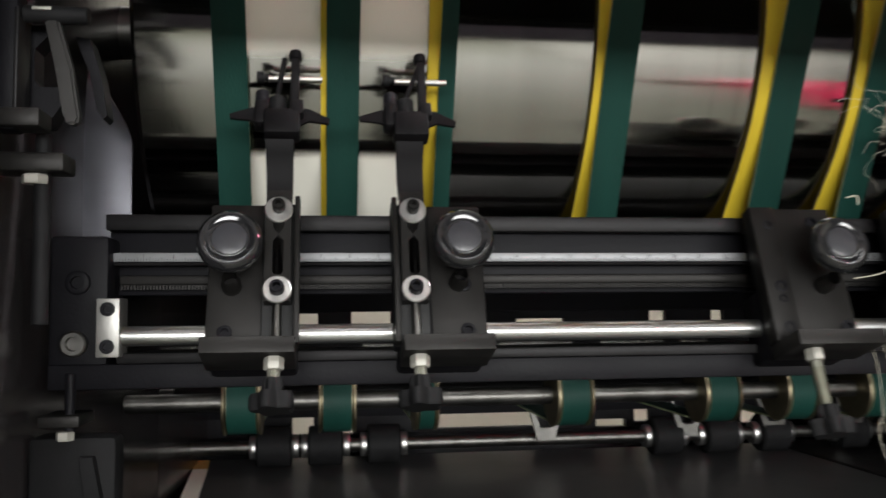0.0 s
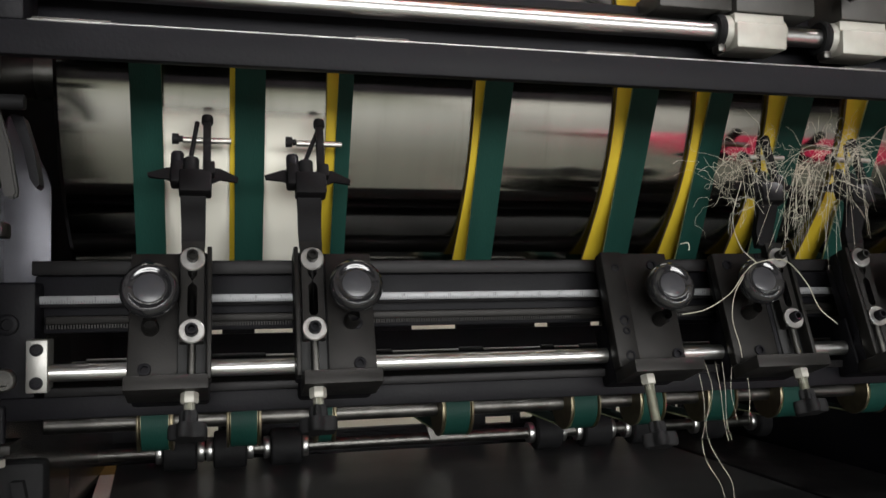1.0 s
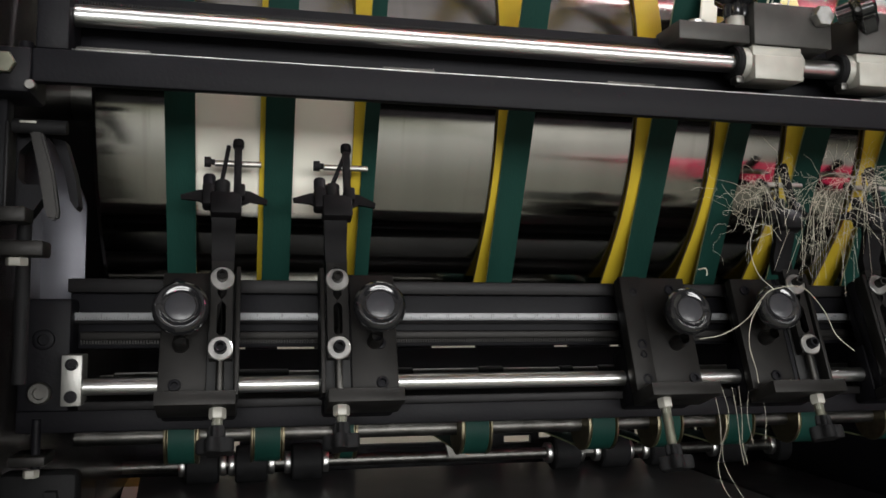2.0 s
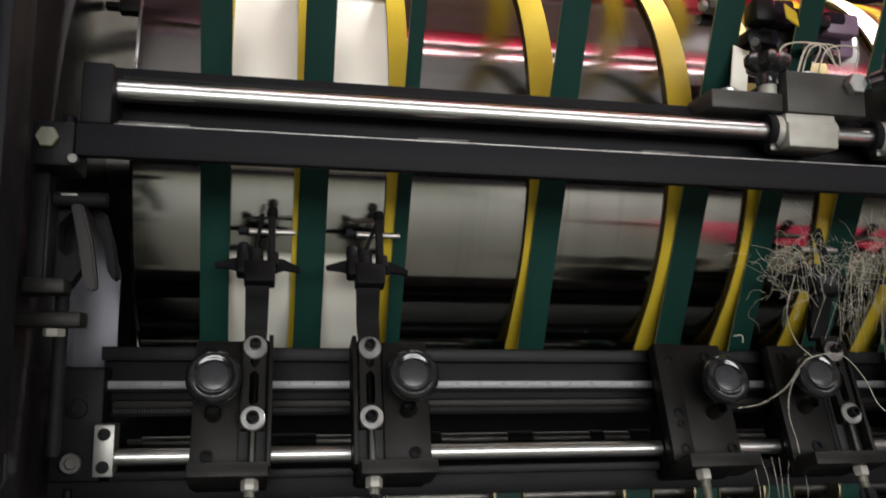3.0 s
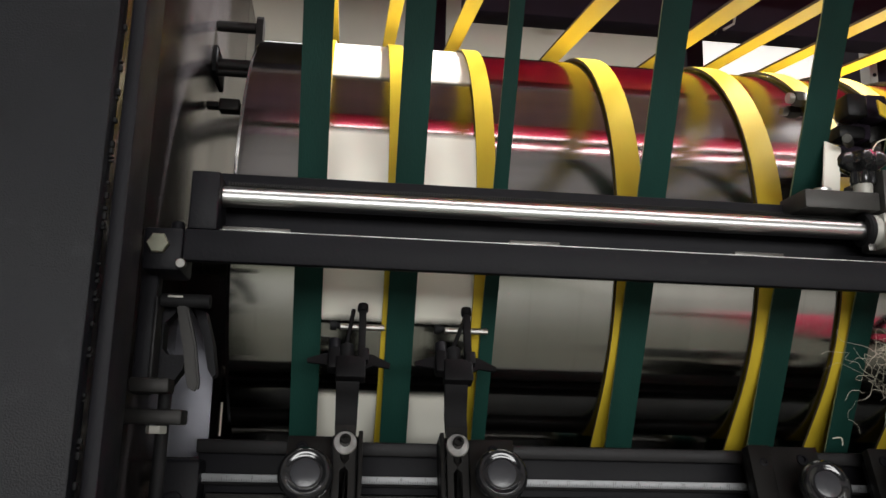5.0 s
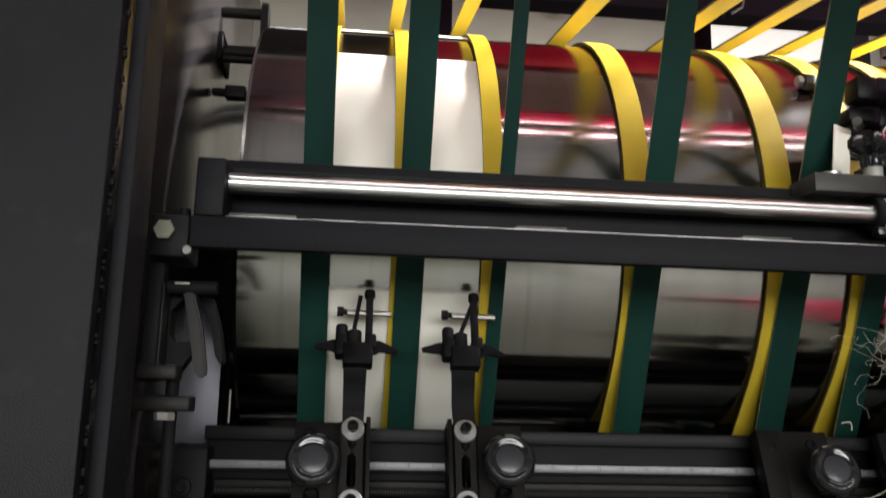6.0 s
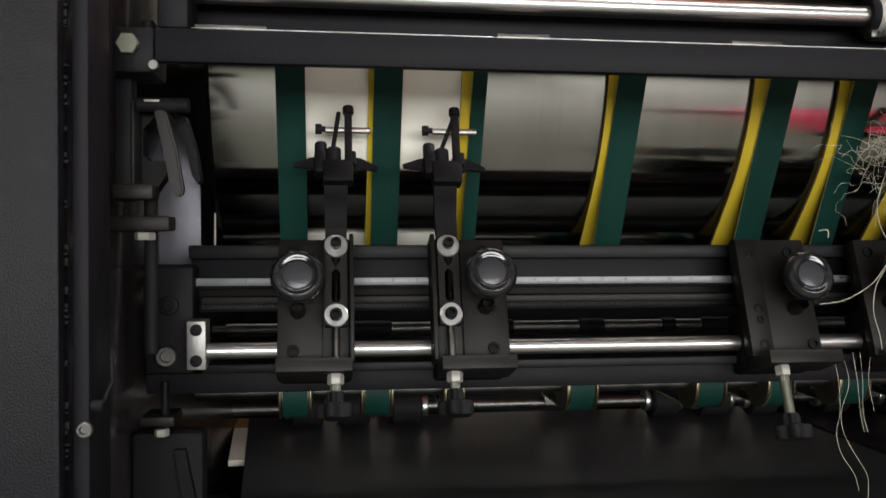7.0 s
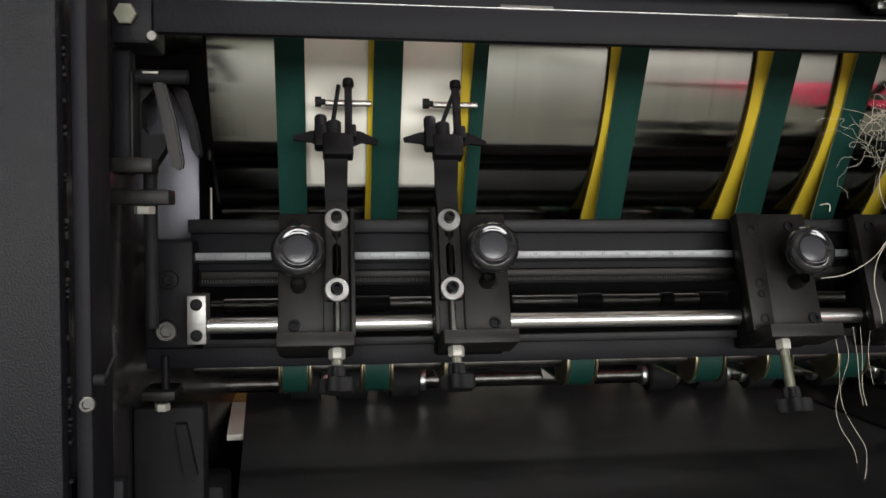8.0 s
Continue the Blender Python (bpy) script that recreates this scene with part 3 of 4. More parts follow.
carriage(-0.088, 0.071, (0.0, 0.044), 0.020, -0.045, 0.0550, 1, 0.0545, 0.0, [(0.014, -0.006), (0.015, -0.105)], 0.055, 0.004)
carriage(0.062, 0.072, (0.027, 0.072), 0.051, -0.0425, 0.0135, -1, 0.0135, 0.0, [(0.051, -0.006), (0.055, -0.066), (0.056, -0.105)], 0.0135, 0.014, -0.0025)
c3 = carriage(0.378, 0.077, (0.024, 0.077), 0.055, -0.047, None, 1, 0.018, 0.030, [(0.058, -0.008), (0.063, -0.066), (0.068, -0.106)], None)
bm = bmesh.new()
bx(bm, 0.0, 0.0236, -0.1185, 0.006, -0.012, 0.004, 0.0015)
strip3 = part("side_strip", bm, M_DARK, c3, "raised steel side strip")
for sy, rr in ((-0.012, 0.0045), (-0.070, 0.0055), (-0.081, 0.004), (-0.107, 0.0055)):
    cap_screw("screw", (0.014, sy, 0.002), (0, 0, 1), rr, 0.003, strip3)
carriage(0.512, 0.086, (0.0, 0.052), 0.027, -0.042, 0.0690, 1, 0.056, 0.006, [(0.015, -0.008), (0.03, -0.105)], 0.062, 0.006)
carriage(0.667, 0.080, (0.034, 0.080), 0.058, -0.042, 0.0200, -1, 0.03, 0.006, [(0.05, -0.105)], 0.022, 0.006)

# ---- upper cross beam ----
beam = thing("cross_beam", "black cross beam with ground shaft and rack", "beam")
boxpart("lower_lip", (-0.171, X_END, 0.630, 0.640, 1.4318, 1.4578), M_BLACK, beam, "black lip with worn bright edge")
boxpart("worn_edge", (-0.1435, X_END, 0.6302, 0.6314, 1.4579, 1.4586), M_STEEL, beam, "rubbed bright edge", 0.0003)
boxpart("base", (-0.171, X_END, 0.6402, 0.695, 1.4505, 1.457), M_BLACK, beam)
boxpart("back_wall", (-0.171, X_END, 0.684, 0.695, 1.4572, 1.522), M_BLACK, beam)
boxpart("end_block", (-0.170, -0.1465, 0.634, 0.684, 1.4588, 1.5085), M_BLACK, beam, bevel=0.002)
boxpart("rack_bar", (-0.146, X_END, 0.672, 0.684, 1.497, 1.5085), M_DARK, beam)
bm = bmesh.new()
x = -0.145
while x < X_END:
    bx(bm, x, x + 0.0010, 0.671, 0.678, 1.5075, 1.5105)
    x += 0.0024
tagged(part("rack_teeth", bm, M_DARK, beam, smooth=False), kind="stuff")
rodpart("shaft", (-0.147, 0.655, 1.4925), (X_END, 0.655, 1.4925), 0.0088, M_CHROME, beam, "bright ground steel shaft", 32)
for xa, xb2 in ((-0.143, -0.088), (0.098, 0.142), (0.300, 0.346), (0.56, 0.60)):
    boxpart("spacer_plate", (xa, xb2, 0.642, 0.676, 1.4600, 1.4640), M_DULL, beam, "grey spacer plate", 0.0005)
boxpart("spacer_bed", (-0.146, X_END, 0.660, 0.684, 1.4572, 1.4599), M_BLACK, beam)
for xs in (-0.118, 0.070, 0.282, 0.5):
    cap_screw("rack_screw", (xs, 0.678, 1.5086), (0, 0, 1), 0.004, 0.002, beam)


def slider(x, full):
    s = thing("slider", "aluminium slider block with black star grips on the shaft", "slider", pose(x, 0.655, 1.4925), "sliders on the cross beam")
    bm = bmesh.new()
    lathe(bm, [(0.0092, 0), (0.0092, 0.062), (0.0145, 0.062), (0.0155, 0.060), (0.0155, 0.002), (0.0145, 0.0), (0.0092, 0)], (0, 0, 0), (1, 0, 0), 32)
    part("bush", bm, M_ALU, s, "pale aluminium bush")
    bm = bmesh.new()
    lathe(bm, [(0.0092, 0), (0.0150, 0), (0.0165, 0.002), (0.0165, 0.006), (0.0092, 0.006)], (-0.007, 0, 0), (1, 0, 0), 32)
    part("wiper_ring", bm, M_RUBBER, s, "black rubber wiper ring")
    boxpart("block", (0.006, 0.057, -0.0195, 0.016, -0.0185, 0.0045), M_ALU, s, "pale aluminium block", 0.0015)
    boxpart("block_shoulder", (0.006, 0.057, -0.016, 0.016, 0.0047, 0.0140), M_ALU, s, bevel=0.001)
    boxpart("upper_block", (0.007, 0.089, -0.018, 0.045, 0.0145, 0.0545), M_GREY, s, "dark grey steel block", 0.0015)
    bm = bmesh.new()
    lathe(bm, [(0, 0), (0.012, 0), (0.0125, 0.001), (0.0125, 0.0025), (0.012, 0.003), (0, 0.003)], (0.036, 0.0, 0.0545), (0, 0, 1), 24)
    part("disc_screw", bm, M_STEEL, s, "bright flat screw head")
    boxpart("drip_lug", (-0.010, -0.002, -0.014, -0.002, -0.022, -0.015), M_DULL, s)
    boxpart("reach_arm", (0.02, 0.04, 0.045, 0.12, 0.034, 0.052), M_BLACK, s)
    if not full:
        return s
    boxpart("top_plate", (-0.066, 0.0065, -0.012, 0.035, 0.0165, 0.0340), M_GREY, s, "dark grey steel plate", 0.0015)
    bm = bmesh.new()
    lathe(bm, [(0, 0), (0.0085, 0), (0.0085, 0.010), (0.006, 0.011), (0, 0.011)], (-0.003, -0.002, 0.034), (0, 0, 1), 20)
    part("stud", bm, M_ALU, s, "pale bushed stud")
    bm = bmesh.new()
    lathe(bm, [(0, 0), (0.011, 0), (0.0125, 0.003), (0.0115, 0.012), (0.019, 0.016), (0.0225, 0.019), (0.0225, 0.026), (0.020, 0.0295), (0.012, 0.031), (0, 0.0315)], (-0.003, -0.002, 0.043), (0, 0, 1), 64, 5, 0.26)
    part("star_grip", bm, M_PLASTIC, s, "black plastic star grip")
    bm = bmesh.new()
    lathe(bm, [(0, 0), (0.0085, 0), (0.009, 0.001), (0.009, 0.003), (0.0085, 0.0035), (0, 0.0035)], (-0.043, 0.0, 0.034), (0, 0, 1), 20)
    part("disc_screw", bm, M_STEEL, s, "bright flat screw head")
    bm = bmesh.new()
    hexagon(bm, (0.076, -0.018, 0.044), (0, -1, 0), 0.0105, 0.009)
    part("hex_nut", bm, M_STEEL, s, "bright zinc nut")
    bm = bmesh.new()
    lathe(bm, [(0, 0), (0.009, 0), (0.010, 0.012), (0.022, 0.016), (0.027, 0.020), (0.026, 0.03), (0.018, 0.033), (0, 0.034)], (0.092, -0.022, 0.046), (0.75, -0.62, 0.2), 64, 5, 0.3)
    g = part("side_grip", bm, M_PLASTIC, s, "black plastic star grip")
    return s


slider(0.437, True)
slider(0.548, False)

# ---- left end: clamp, lever, side frame ----
clamp = thing("clamp_bracket", "black clamp bracket with hexagon bolt and lever", "bracket")
boxpart("bolt_box", (-0.202, -0.171, 0.628, 0.68, 1.4225, 1.4575), M_BLACK, clamp, bevel=0.003)
bm = bmesh.new()
hexagon(bm, (-0.1895, 0.628, 1.4435), (0, -1, 0), 0.0088, 0.006)
part("hex_bolt", bm, M_ZINC, clamp, "pale zinc hexagon bolt head")
rodpart("small_screw", (-0.171, 0.632, 1.428), (-0.171, 0.624, 1.428), 0.004, M_DULL, clamp)
boxpart("upright", (-0.207, -0.193, 0.655, 0.675, 1.326, 1.425), M_BLACK, clamp, bevel=0.002)
boxpart("upright_edge", (-0.1932, -0.1905, 0.650, 0.675, 1.334, 1.405), M_BAR, clamp, bevel=0.001)
boxpart("toe", (-0.207, -0.176, 0.648, 0.675, 1.327, 1.339), M_DARK, clamp, bevel=0.002)
bm = bmesh.new()
prism(bm, [(-0.196, 1.334), (-0.181, 1.334), (-0.1715, 1.349), (-0.1715, 1.360), (-0.186, 1.360), (-0.190, 1.365), (-0.190, 1.386), (-0.181, 1.396), (-0.181, 1.402), (-0.196, 1.402)], -0.70, -0.68)
part("hook", bm, M_BLACK, clamp, "black hook plate", m=pose(0, 0, 0, 90, 0, 0))
rodpart("pivot", (-0.1905, 0.66, 1.403), (-0.150, 0.66, 1.403), 0.0058, M_RUBBER, clamp)
boxpart("pivot_sleeve", (-0.184, -0.172, 0.6533, 0.660, 1.4045, 1.4065), M_ALU, clamp, bevel=0.0005)
bm = bmesh.new()
prism(bm, [(-0.177, 1.399), (-0.168, 1.399), (-0.159, 1.368), (-0.1535, 1.334), (-0.1555, 1.3295), (-0.1615, 1.330), (-0.1645, 1.337), (-0.1695, 1.366)], -0.664, -0.655)
bmesh.ops.bevel(bm, geom=list(bm.edges), offset=0.0016, segments=2, affect="EDGES")
part("lever", bm, M_DARK, clamp, "grey cast clamping lever", m=pose(0, 0, 0, 90, 0, 0))
bm = bmesh.new()
prism(bm, [(-0.170, 1.402), (-0.160, 1.400), (-0.1515, 1.372), (-0.1475, 1.346), (-0.150, 1.343), (-0.1545, 1.350), (-0.160, 1.376)], -0.72, -0.70)
part("rear_lever", bm, M_BLACK, clamp, m=pose(0, 0, 0, 90, 0, 0))
rodpart("threaded_rod", (-0.186, 0.69, 1.20), (-0.186, 0.69, 1.33), 0.0055, M_RUBBER, clamp)
boxpart("arm", (-0.222, -0.1685, 0.675, 0.705, 1.3025, 1.315), M_DARK, clamp, bevel=0.002)
bm = bmesh.new()
hexagon(bm, (-0.190, 0.686, 1.295), (0, 0, 1), 0.0085, 0.0065)
part("lock_nut", bm, M_ALU, clamp, "pale hexagon nut")
boxpart("tie_block", (-0.172, -0.160, 0.645, 0.68, 1.458, 1.475), M_BLACK, clamp)
cap_screw("screw", (-0.180, 0.65, 1.457), (0, 0, 1), 0.0055, 0.01, clamp)
cap_screw("screw", (-0.166, 0.65, 1.475), (0, 0, 1), 0.004, 0.006, clamp)

side = thing("side_frame", "black hammered-paint machine side frame with cover", "machine frame")
boxpart("cover", (-1.6, -0.2105, 0.53, 0.55, 0.25, 2.3), M_PANEL, side, "black hammered-paint cover", 0.004)
bm = bmesh.new()
bx(bm, -0.2075, -0.196, 0.545, 0.60, 0.25, 2.3, 0.003)
part("edge_strip", bm, M_BLACK, side, "black edge strip")
bm = bmesh.new()
rng = random.Random(4)
z = 0.9
while z < 1.9:
    h = rng.uniform(0.001, 0.005)
    w = rng.uniform(0.0005, 0.0016)
    bx(bm, -0.2106, -0.2095 + w, 0.540, 0.5445, z, z + h, 0.0003)
    z += h + rng.choice((0.0006, 0.002, 0.006, 0.014, 0.024))
tagged(part("seal_edge", bm, M_RUBBER, side, "ragged black seal edge"), kind="stuff")
boxpart("inner_wall", (-0.34, -0.229, 0.60, 1.35, 0.25, 2.05), M_GLOSS, side, "glossy dark inner frame wall", 0.003)
boxpart("inner_wall_upper", (-0.34, -0.229, 1.3501, 1.849, 1.40, 2.05), M_GLOSS, side, "glossy dark inner frame wall", 0.0)
boxpart("inner_wall_lower", (-0.34, -0.229, 1.3501, 1.849, 0.25, 1.25), M_GLOSS, side, "glossy dark inner frame wall", 0.0)
boxpart("inner_wall_back", (-0.34, -0.305, 1.3501, 1.849, 1.2501, 1.3999), M_GLOSS, side, "glossy dark inner frame wall", 0.0)
boxpart("web", (-0.229, -0.190, 0.60, 0.615, 0.25, 1.10), M_BLACK, side)
cap_screw("bolt", (-0.199, 0.545, 1.169), (0, -1, 0), 0.0055, 0.004, side, M_DULL)
cap_screw("bolt", (-0.199, 0.545, 0.98), (0, -1, 0), 0.0055, 0.004, side, M_DULL)
bm = bmesh.new()
sweep(bm, [(-0.186, 0.56, 1.215), (-0.184, 0.555, 1.20), (-0.187, 0.55, 1.19), (-0.190, 0.548, 1.183)], 0.0013)
rod(bm, (-0.196, 0.548, 1.184), (-0.188, 0.548, 1.184), 0.004)
part("hook_latch", bm, M_RUBBER, side, "small dark hook latch")

cheek = thing("cheek_plate", "curved brushed grey metal cheek plate beside the drum", "plate")
bm = bmesh.new()
rows = []
for k in range(25):
    z = 1.268 + 0.182 * k / 24
    edge = -0.185 - 0.030 * max(0.0, (z - 1.372) / 0.06) ** 1.4
    rows.append([[bm.verts.new((-0.275 + (edge + 0.275) * q / 12, 0.945 + 0.022 * (q / 12 - 0.45) ** 2 + 0.5 * (z - 1.34) ** 2 + dy, z)) for q in range(13)] for dy in (0.0, 0.004)])
for lo, hi in zip(rows, rows[1:]):
    for q in range(12):
        bm.faces.new((lo[0][q], lo[0][q + 1], hi[0][q + 1], hi[0][q]))
        bm.faces.new((lo[1][q + 1], lo[1][q], hi[1][q], hi[1][q + 1]))
    bm.faces.new((lo[0][12], lo[1][12], hi[1][12], hi[0][12]))
part("sheet", bm, M_SHEET, cheek)
boxpart("stay", (-0.275, -0.25, 0.975, 0.995, 1.15, 1.45), M_BLACK, cheek)

pins = thing("bearing_bracket", "black bearing bracket at the drum end", "bracket")
boxpart("bracket_body", (-0.2288, -0.222, 1.02, 1.10, 1.76, 1.80), M_RUBBER, pins, bevel=0.006)
for zz, rr, xe in ((1.834, 0.0075, -0.176), (1.777, 0.0095, -0.176), (1.768, 0.006, -0.172)):
    rodpart("pin", (-0.2285, 1.04, zz), (xe, 1.04, zz), rr, M_DARK, pins, "dark steel pin")
bm = bmesh.new()
prism(bm, [(1.030, 1.792), (1.052, 1.792), (1.056, 1.805), (1.056, 1.842), (1.050, 1.848), (1.032, 1.848), (1.027, 1.842), (1.027, 1.805)], -0.1755, -0.166)
part("clevis", bm, M_DARK, pins, "grey clevis plate", smooth=False, m=Matrix(((0, 0, 1, 0), (1, 0, 0, 0), (0, 1, 0, 0), (0, 0, 0, 1))))
boxpart("end_switch", (-0.212, -0.186, 1.00, 1.02, 1.700, 1.716), M_DARK, pins, "small grey end switch", 0.002)
boxpart("switch_stem", (-0.2285, -0.2122, 1.003, 1.017, 1.704, 1.712), M_RUBBER, pins)

right = thing("side_frame", "black machine side frame beyond the rails", "machine frame")
boxpart("cover", (X_END + 0.002, X_END + 0.12, 0.55, 1.9, 0.25, 1.86), M_PANEL, right)

# ---- below: delivery board, base ----
table = thing("delivery_board", "grey sheet-metal delivery board under the drum", "table")
def board_piece(name, mat, xl, xr, y0, y1, z0, z1, label=""):
    """Flat piece whose left side follows the board's slanting edge, and so its right side where xr is 0."""
    def edge(y):
        return -0.2085 + 0.074 * (1.745 - y)
    bm = bmesh.new()
    prism(bm, [(edge(y0) + xl, y0), (xr or edge(y0), y0), (xr or edge(y1), y1), (edge(y1) + xl, y1)], z0, z1)
    return part(name, bm, mat, table, label, smooth=False)


board_piece("board", M_TABLE, 0.001, 0.898, 0.645, 1.745, 0.918, 0.930)
board_piece("white_strip", M_PAPER, -0.026, 0, 1.40, 1.655, 0.921, 0.9305, "white edge strip")
# rear end of the edge strip, coloured ochre instead of white
board_piece("ochre_strip", M_OCHRE, -0.026, 0, 1.656, 1.745, 0.921, 0.9303, "ochre edge strip")
boxpart("side_rail", (0.902, 1.10, 0.645, 1.745, 0.90, 0.934), M_BAR, table, "dark steel side rail", 0.003)
boxpart("support", (-0.06, 0.80, 0.95, 1.60, 0.26, 0.9175), M_BLACK, table, "dark support box under the board", 0.004)
base = thing("machine_base", "dark machine base standing on the floor", "machine base")
boxpart("plinth", (-0.34, X_END + 0.1, 0.84, 1.9, 0.0, 0.25), M_BLACK, base, bevel=0.01)
boxpart("front_skirt", (-0.34, X_END + 0.1, 0.86, 0.90, 0.25, 0.85), M_BLACK, base, bevel=0.004)
lowbox = thing("foot_bracket", "black steel foot bracket beside the delivery board", "bracket")
boxpart("bracket_plate", (-0.228, -0.160, 0.80, 0.83, 0.55, 1.11), M_RUBBER, lowbox, bevel=0.006)
boxpart("bracket_leg", (-0.228, -0.146, 0.83, 0.90, 0.55, 1.022), M_RUBBER, lowbox, bevel=0.006)
bm = bmesh.new()
prism(bm, [(-0.186, 1.095), (-0.176, 1.095), (-0.166, 1.045), (-0.170, 1.040), (-0.178, 1.045)], -0.80, -0.79)
part("small_lever", bm, M_RUBBER, lowbox, m=pose(0, 0, 0, 90, 0, 0))

# dark inner casing behind the drum
casing = thing("rear_casing", "dark machine casing behind the drum", "machine casing")
boxpart("upper_sheet", (-0.2875, 1.65, 1.85, 1.87, 1.203, 1.74), M_BLACK, casing)
boxpart("upper_edge", (-0.34, -0.2935, 1.85, 1.87, 1.203, 1.74), M_BLACK, casing)
boxpart("upper_fill", (-0.2934, -0.2876, 1.852, 1.868, 1.355, 1.74), M_BLACK, casing, bevel=0.0)
boxpart("lower_fill", (-0.2934, -0.2876, 1.852, 1.868, 1.203, 1.284), M_BLACK, casing, bevel=0.0)
boxpart("lower_sheet", (-0.34, 1.65, 1.85, 1.87, 0.9912, 1.174), M_BLACK, casing)


def barred_slot(gaps, z0, z1):
    """Fills a slot of the casing between its openings (from, to, bottom, top)."""
    x = -0.34
    for xa, xb2, lo, hi in gaps + [(1.65, 1.65, z1, z1)]:
        boxpart("post", (x, xa, 1.852, 1.868, z0, z1), M_BLACK, casing, bevel=0.0)
        if lo > z0 and xb2 > xa:
            boxpart("sill", (xa, xb2, 1.852, 1.868, z0, lo), M_BLACK, casing, bevel=0.0)
        if hi < z1 and xb2 > xa:
            boxpart("lintel", (xa, xb2, 1.852, 1.868, hi, z1), M_BLACK, casing, bevel=0.0)
        x = xb2


barred_slot([(-0.052, -0.012, 1.174, 1.200), (0.056, 0.142, 1.174, 1.203), (0.40, 0.505, 1.174, 1.186), (0.693, 0.730, 1.174, 1.200), (0.833, 0.862, 1.174, 1.200), (0.924, 0.944, 1.178, 1.196), (1.182, 1.220, 1.174, 1.200)], 1.174, 1.203)
barred_slot([(-0.289, -0.276, 0.958, 0.991), (-0.268, -0.258, 0.965, 0.988), (-0.063, -0.020, 0.956, 0.991), (0.038, 0.060, 0.956, 0.991), (0.232, 0.436, 0.962, 0.991), (0.57, 0.635, 0.956, 0.972), (0.654, 0.689, 0.965, 0.991), (0.80, 0.86, 0.956, 0.968), (0.894, 0.936, 0.956, 0.985), (1.05, 1.064, 0.962, 0.982), (1.12, 1.18, 0.956, 0.975)], 0.955, 0.9912)
boxpart("bottom_sheet", (-0.34, 1.65, 1.85, 1.87, 0.25, 0.955), M_BLACK, casing)

# ---- overhead block, out of view: mirrored in the drum, holds back lamp light ----
over = thing("overhead_shade", "dark violet overhead block with red underside, placed to shade the drum", "machine unit")
# rear edge set so that it cuts the lamp off the drum's front
boxpart("housing", (-0.6, 3.7, 0.20, 0.925, 2.36, 3.05), M_UNDER, over, bevel=0.01)
boxpart("red_cover", (-0.12, 1.7, 0.245, 0.53, 2.315, 2.355), M_RED, over, "glossy red cover", 0.006)
for yy in (0.318, 0.425):
    rodpart("tube_lamp", (-0.10, yy, 2.285), (1.6, yy, 2.285), 0.012, M_TUBE, over, "glowing white tube lamp")
boxpart("rear_housing", (0.24, 2.4, 2.0, 2.08, 2.398, 2.62), M_VIOLET, over, "dark violet rear housing", 0.01)
boxpart("rear_panel", (0.08, 3.7, 1.07, 1.84, 2.45, 3.05), M_RED, over, "glossy red rear panel", 0.004)
boxpart("rear_end", (-0.6, 0.078, 1.07, 1.84, 2.45, 3.05), M_FRONT, over, "dark violet end panel", 0.004)

# bright hall pane beyond and objects on the hall floor that the drum mirrors
pane = tagged(boxpart("window_pane", (1.96, 3.13, 4.585, 4.595, 3.35, 3.91), M_WINDOW), "bright daylit workshop window pane", "window", kind="structure")
# low slab, paler than the floor round it
tagged(boxpart("pale_slab", (1.35, 3.6, -4.4, -1.5, 0.0, 0.06), M_PALE), "low pale slab on the floor", "paper stack")
tagged(boxpart("red_crate", (1.75, 2.9, -1.6, -0.7, 0.0, 0.10), M_RED, bevel=0.01), "low red crate on the workshop floor", "crate")
tagged(boxpart("dark_mat", (0.85, 1.35, -0.30, -0.12, 0.0, 0.03), M_RUBBER, bevel=0.01), "black rubber foot mat on the floor", "mat")

tab = tagged(boxpart("paper_tab", (-0.012, 0.012, -0.001, 0.001, 0.0, 0.062), M_PAPER, bevel=0.0004, m=pose(0.452, 0.735, 1.545, 0, 8, 20)), "white folded paper tab stuck behind the slider", "paper")

post2 = tagged(boxpart("rear_post", (0.172, 0.226, 2.3, 2.34, 0.0, 2.9), M_VIOLET, bevel=0.003), "dark violet upright post behind the drum", "post")

hook = tagged(new("wall_hook", None), "pale bent pipe hook on the wall", "hook")
hook.matrix_basis = pose(1.078, 4.55, 3.714)
bm = bmesh.new()
sweep(bm, [(-0.03, 0, 0.10), (-0.03, 0, 0.02), (-0.02, 0, -0.03), (0.02, -0.01, -0.04), (0.05, -0.02, -0.02), (0.05, -0.02, 0.02)], 0.014, 10)
part("pipe", bm, M_ALU, hook)

tagged(copy_thing(post2, Matrix.Translation((0.807, 0, 0))), "dark violet upright post behind the drum", "post")
cabinet = thing("rear_cabinet", "dark violet machine cabinet with pale edge column behind the drum", "cabinet")
boxpart("body", (1.578, 2.478, 2.25, 2.6, 0.0, 2.95), M_VIOLET, cabinet, bevel=0.006)
boxpart("edge_column", (1.549, 1.576, 2.25, 2.30, 0.0, 2.95), M_PALE, cabinet, "pale grey edge column", 0.003)
for zz in (2.30, 2.42, 2.54):
    cap_screw("bolt", (1.563, 2.25, zz), (0, -1, 0), 0.006, 0.004, cabinet)
plug = thing("cable_plug", "black cable plug hanging from the rear housing", "plug", pose(0.922, 1.990, 2.404))
bm = bmesh.new()
lathe(bm, [(0, -0.03), (0.012, -0.028), (0.016, -0.02), (0.016, 0.012), (0.022, 0.015), (0.022, 0.03), (0.012, 0.045), (0, 0.05)], (0, 0, 0), (0.3, 0, 1), 16)
part("plug_body", bm, M_RUBBER, plug)
bm = bmesh.new()
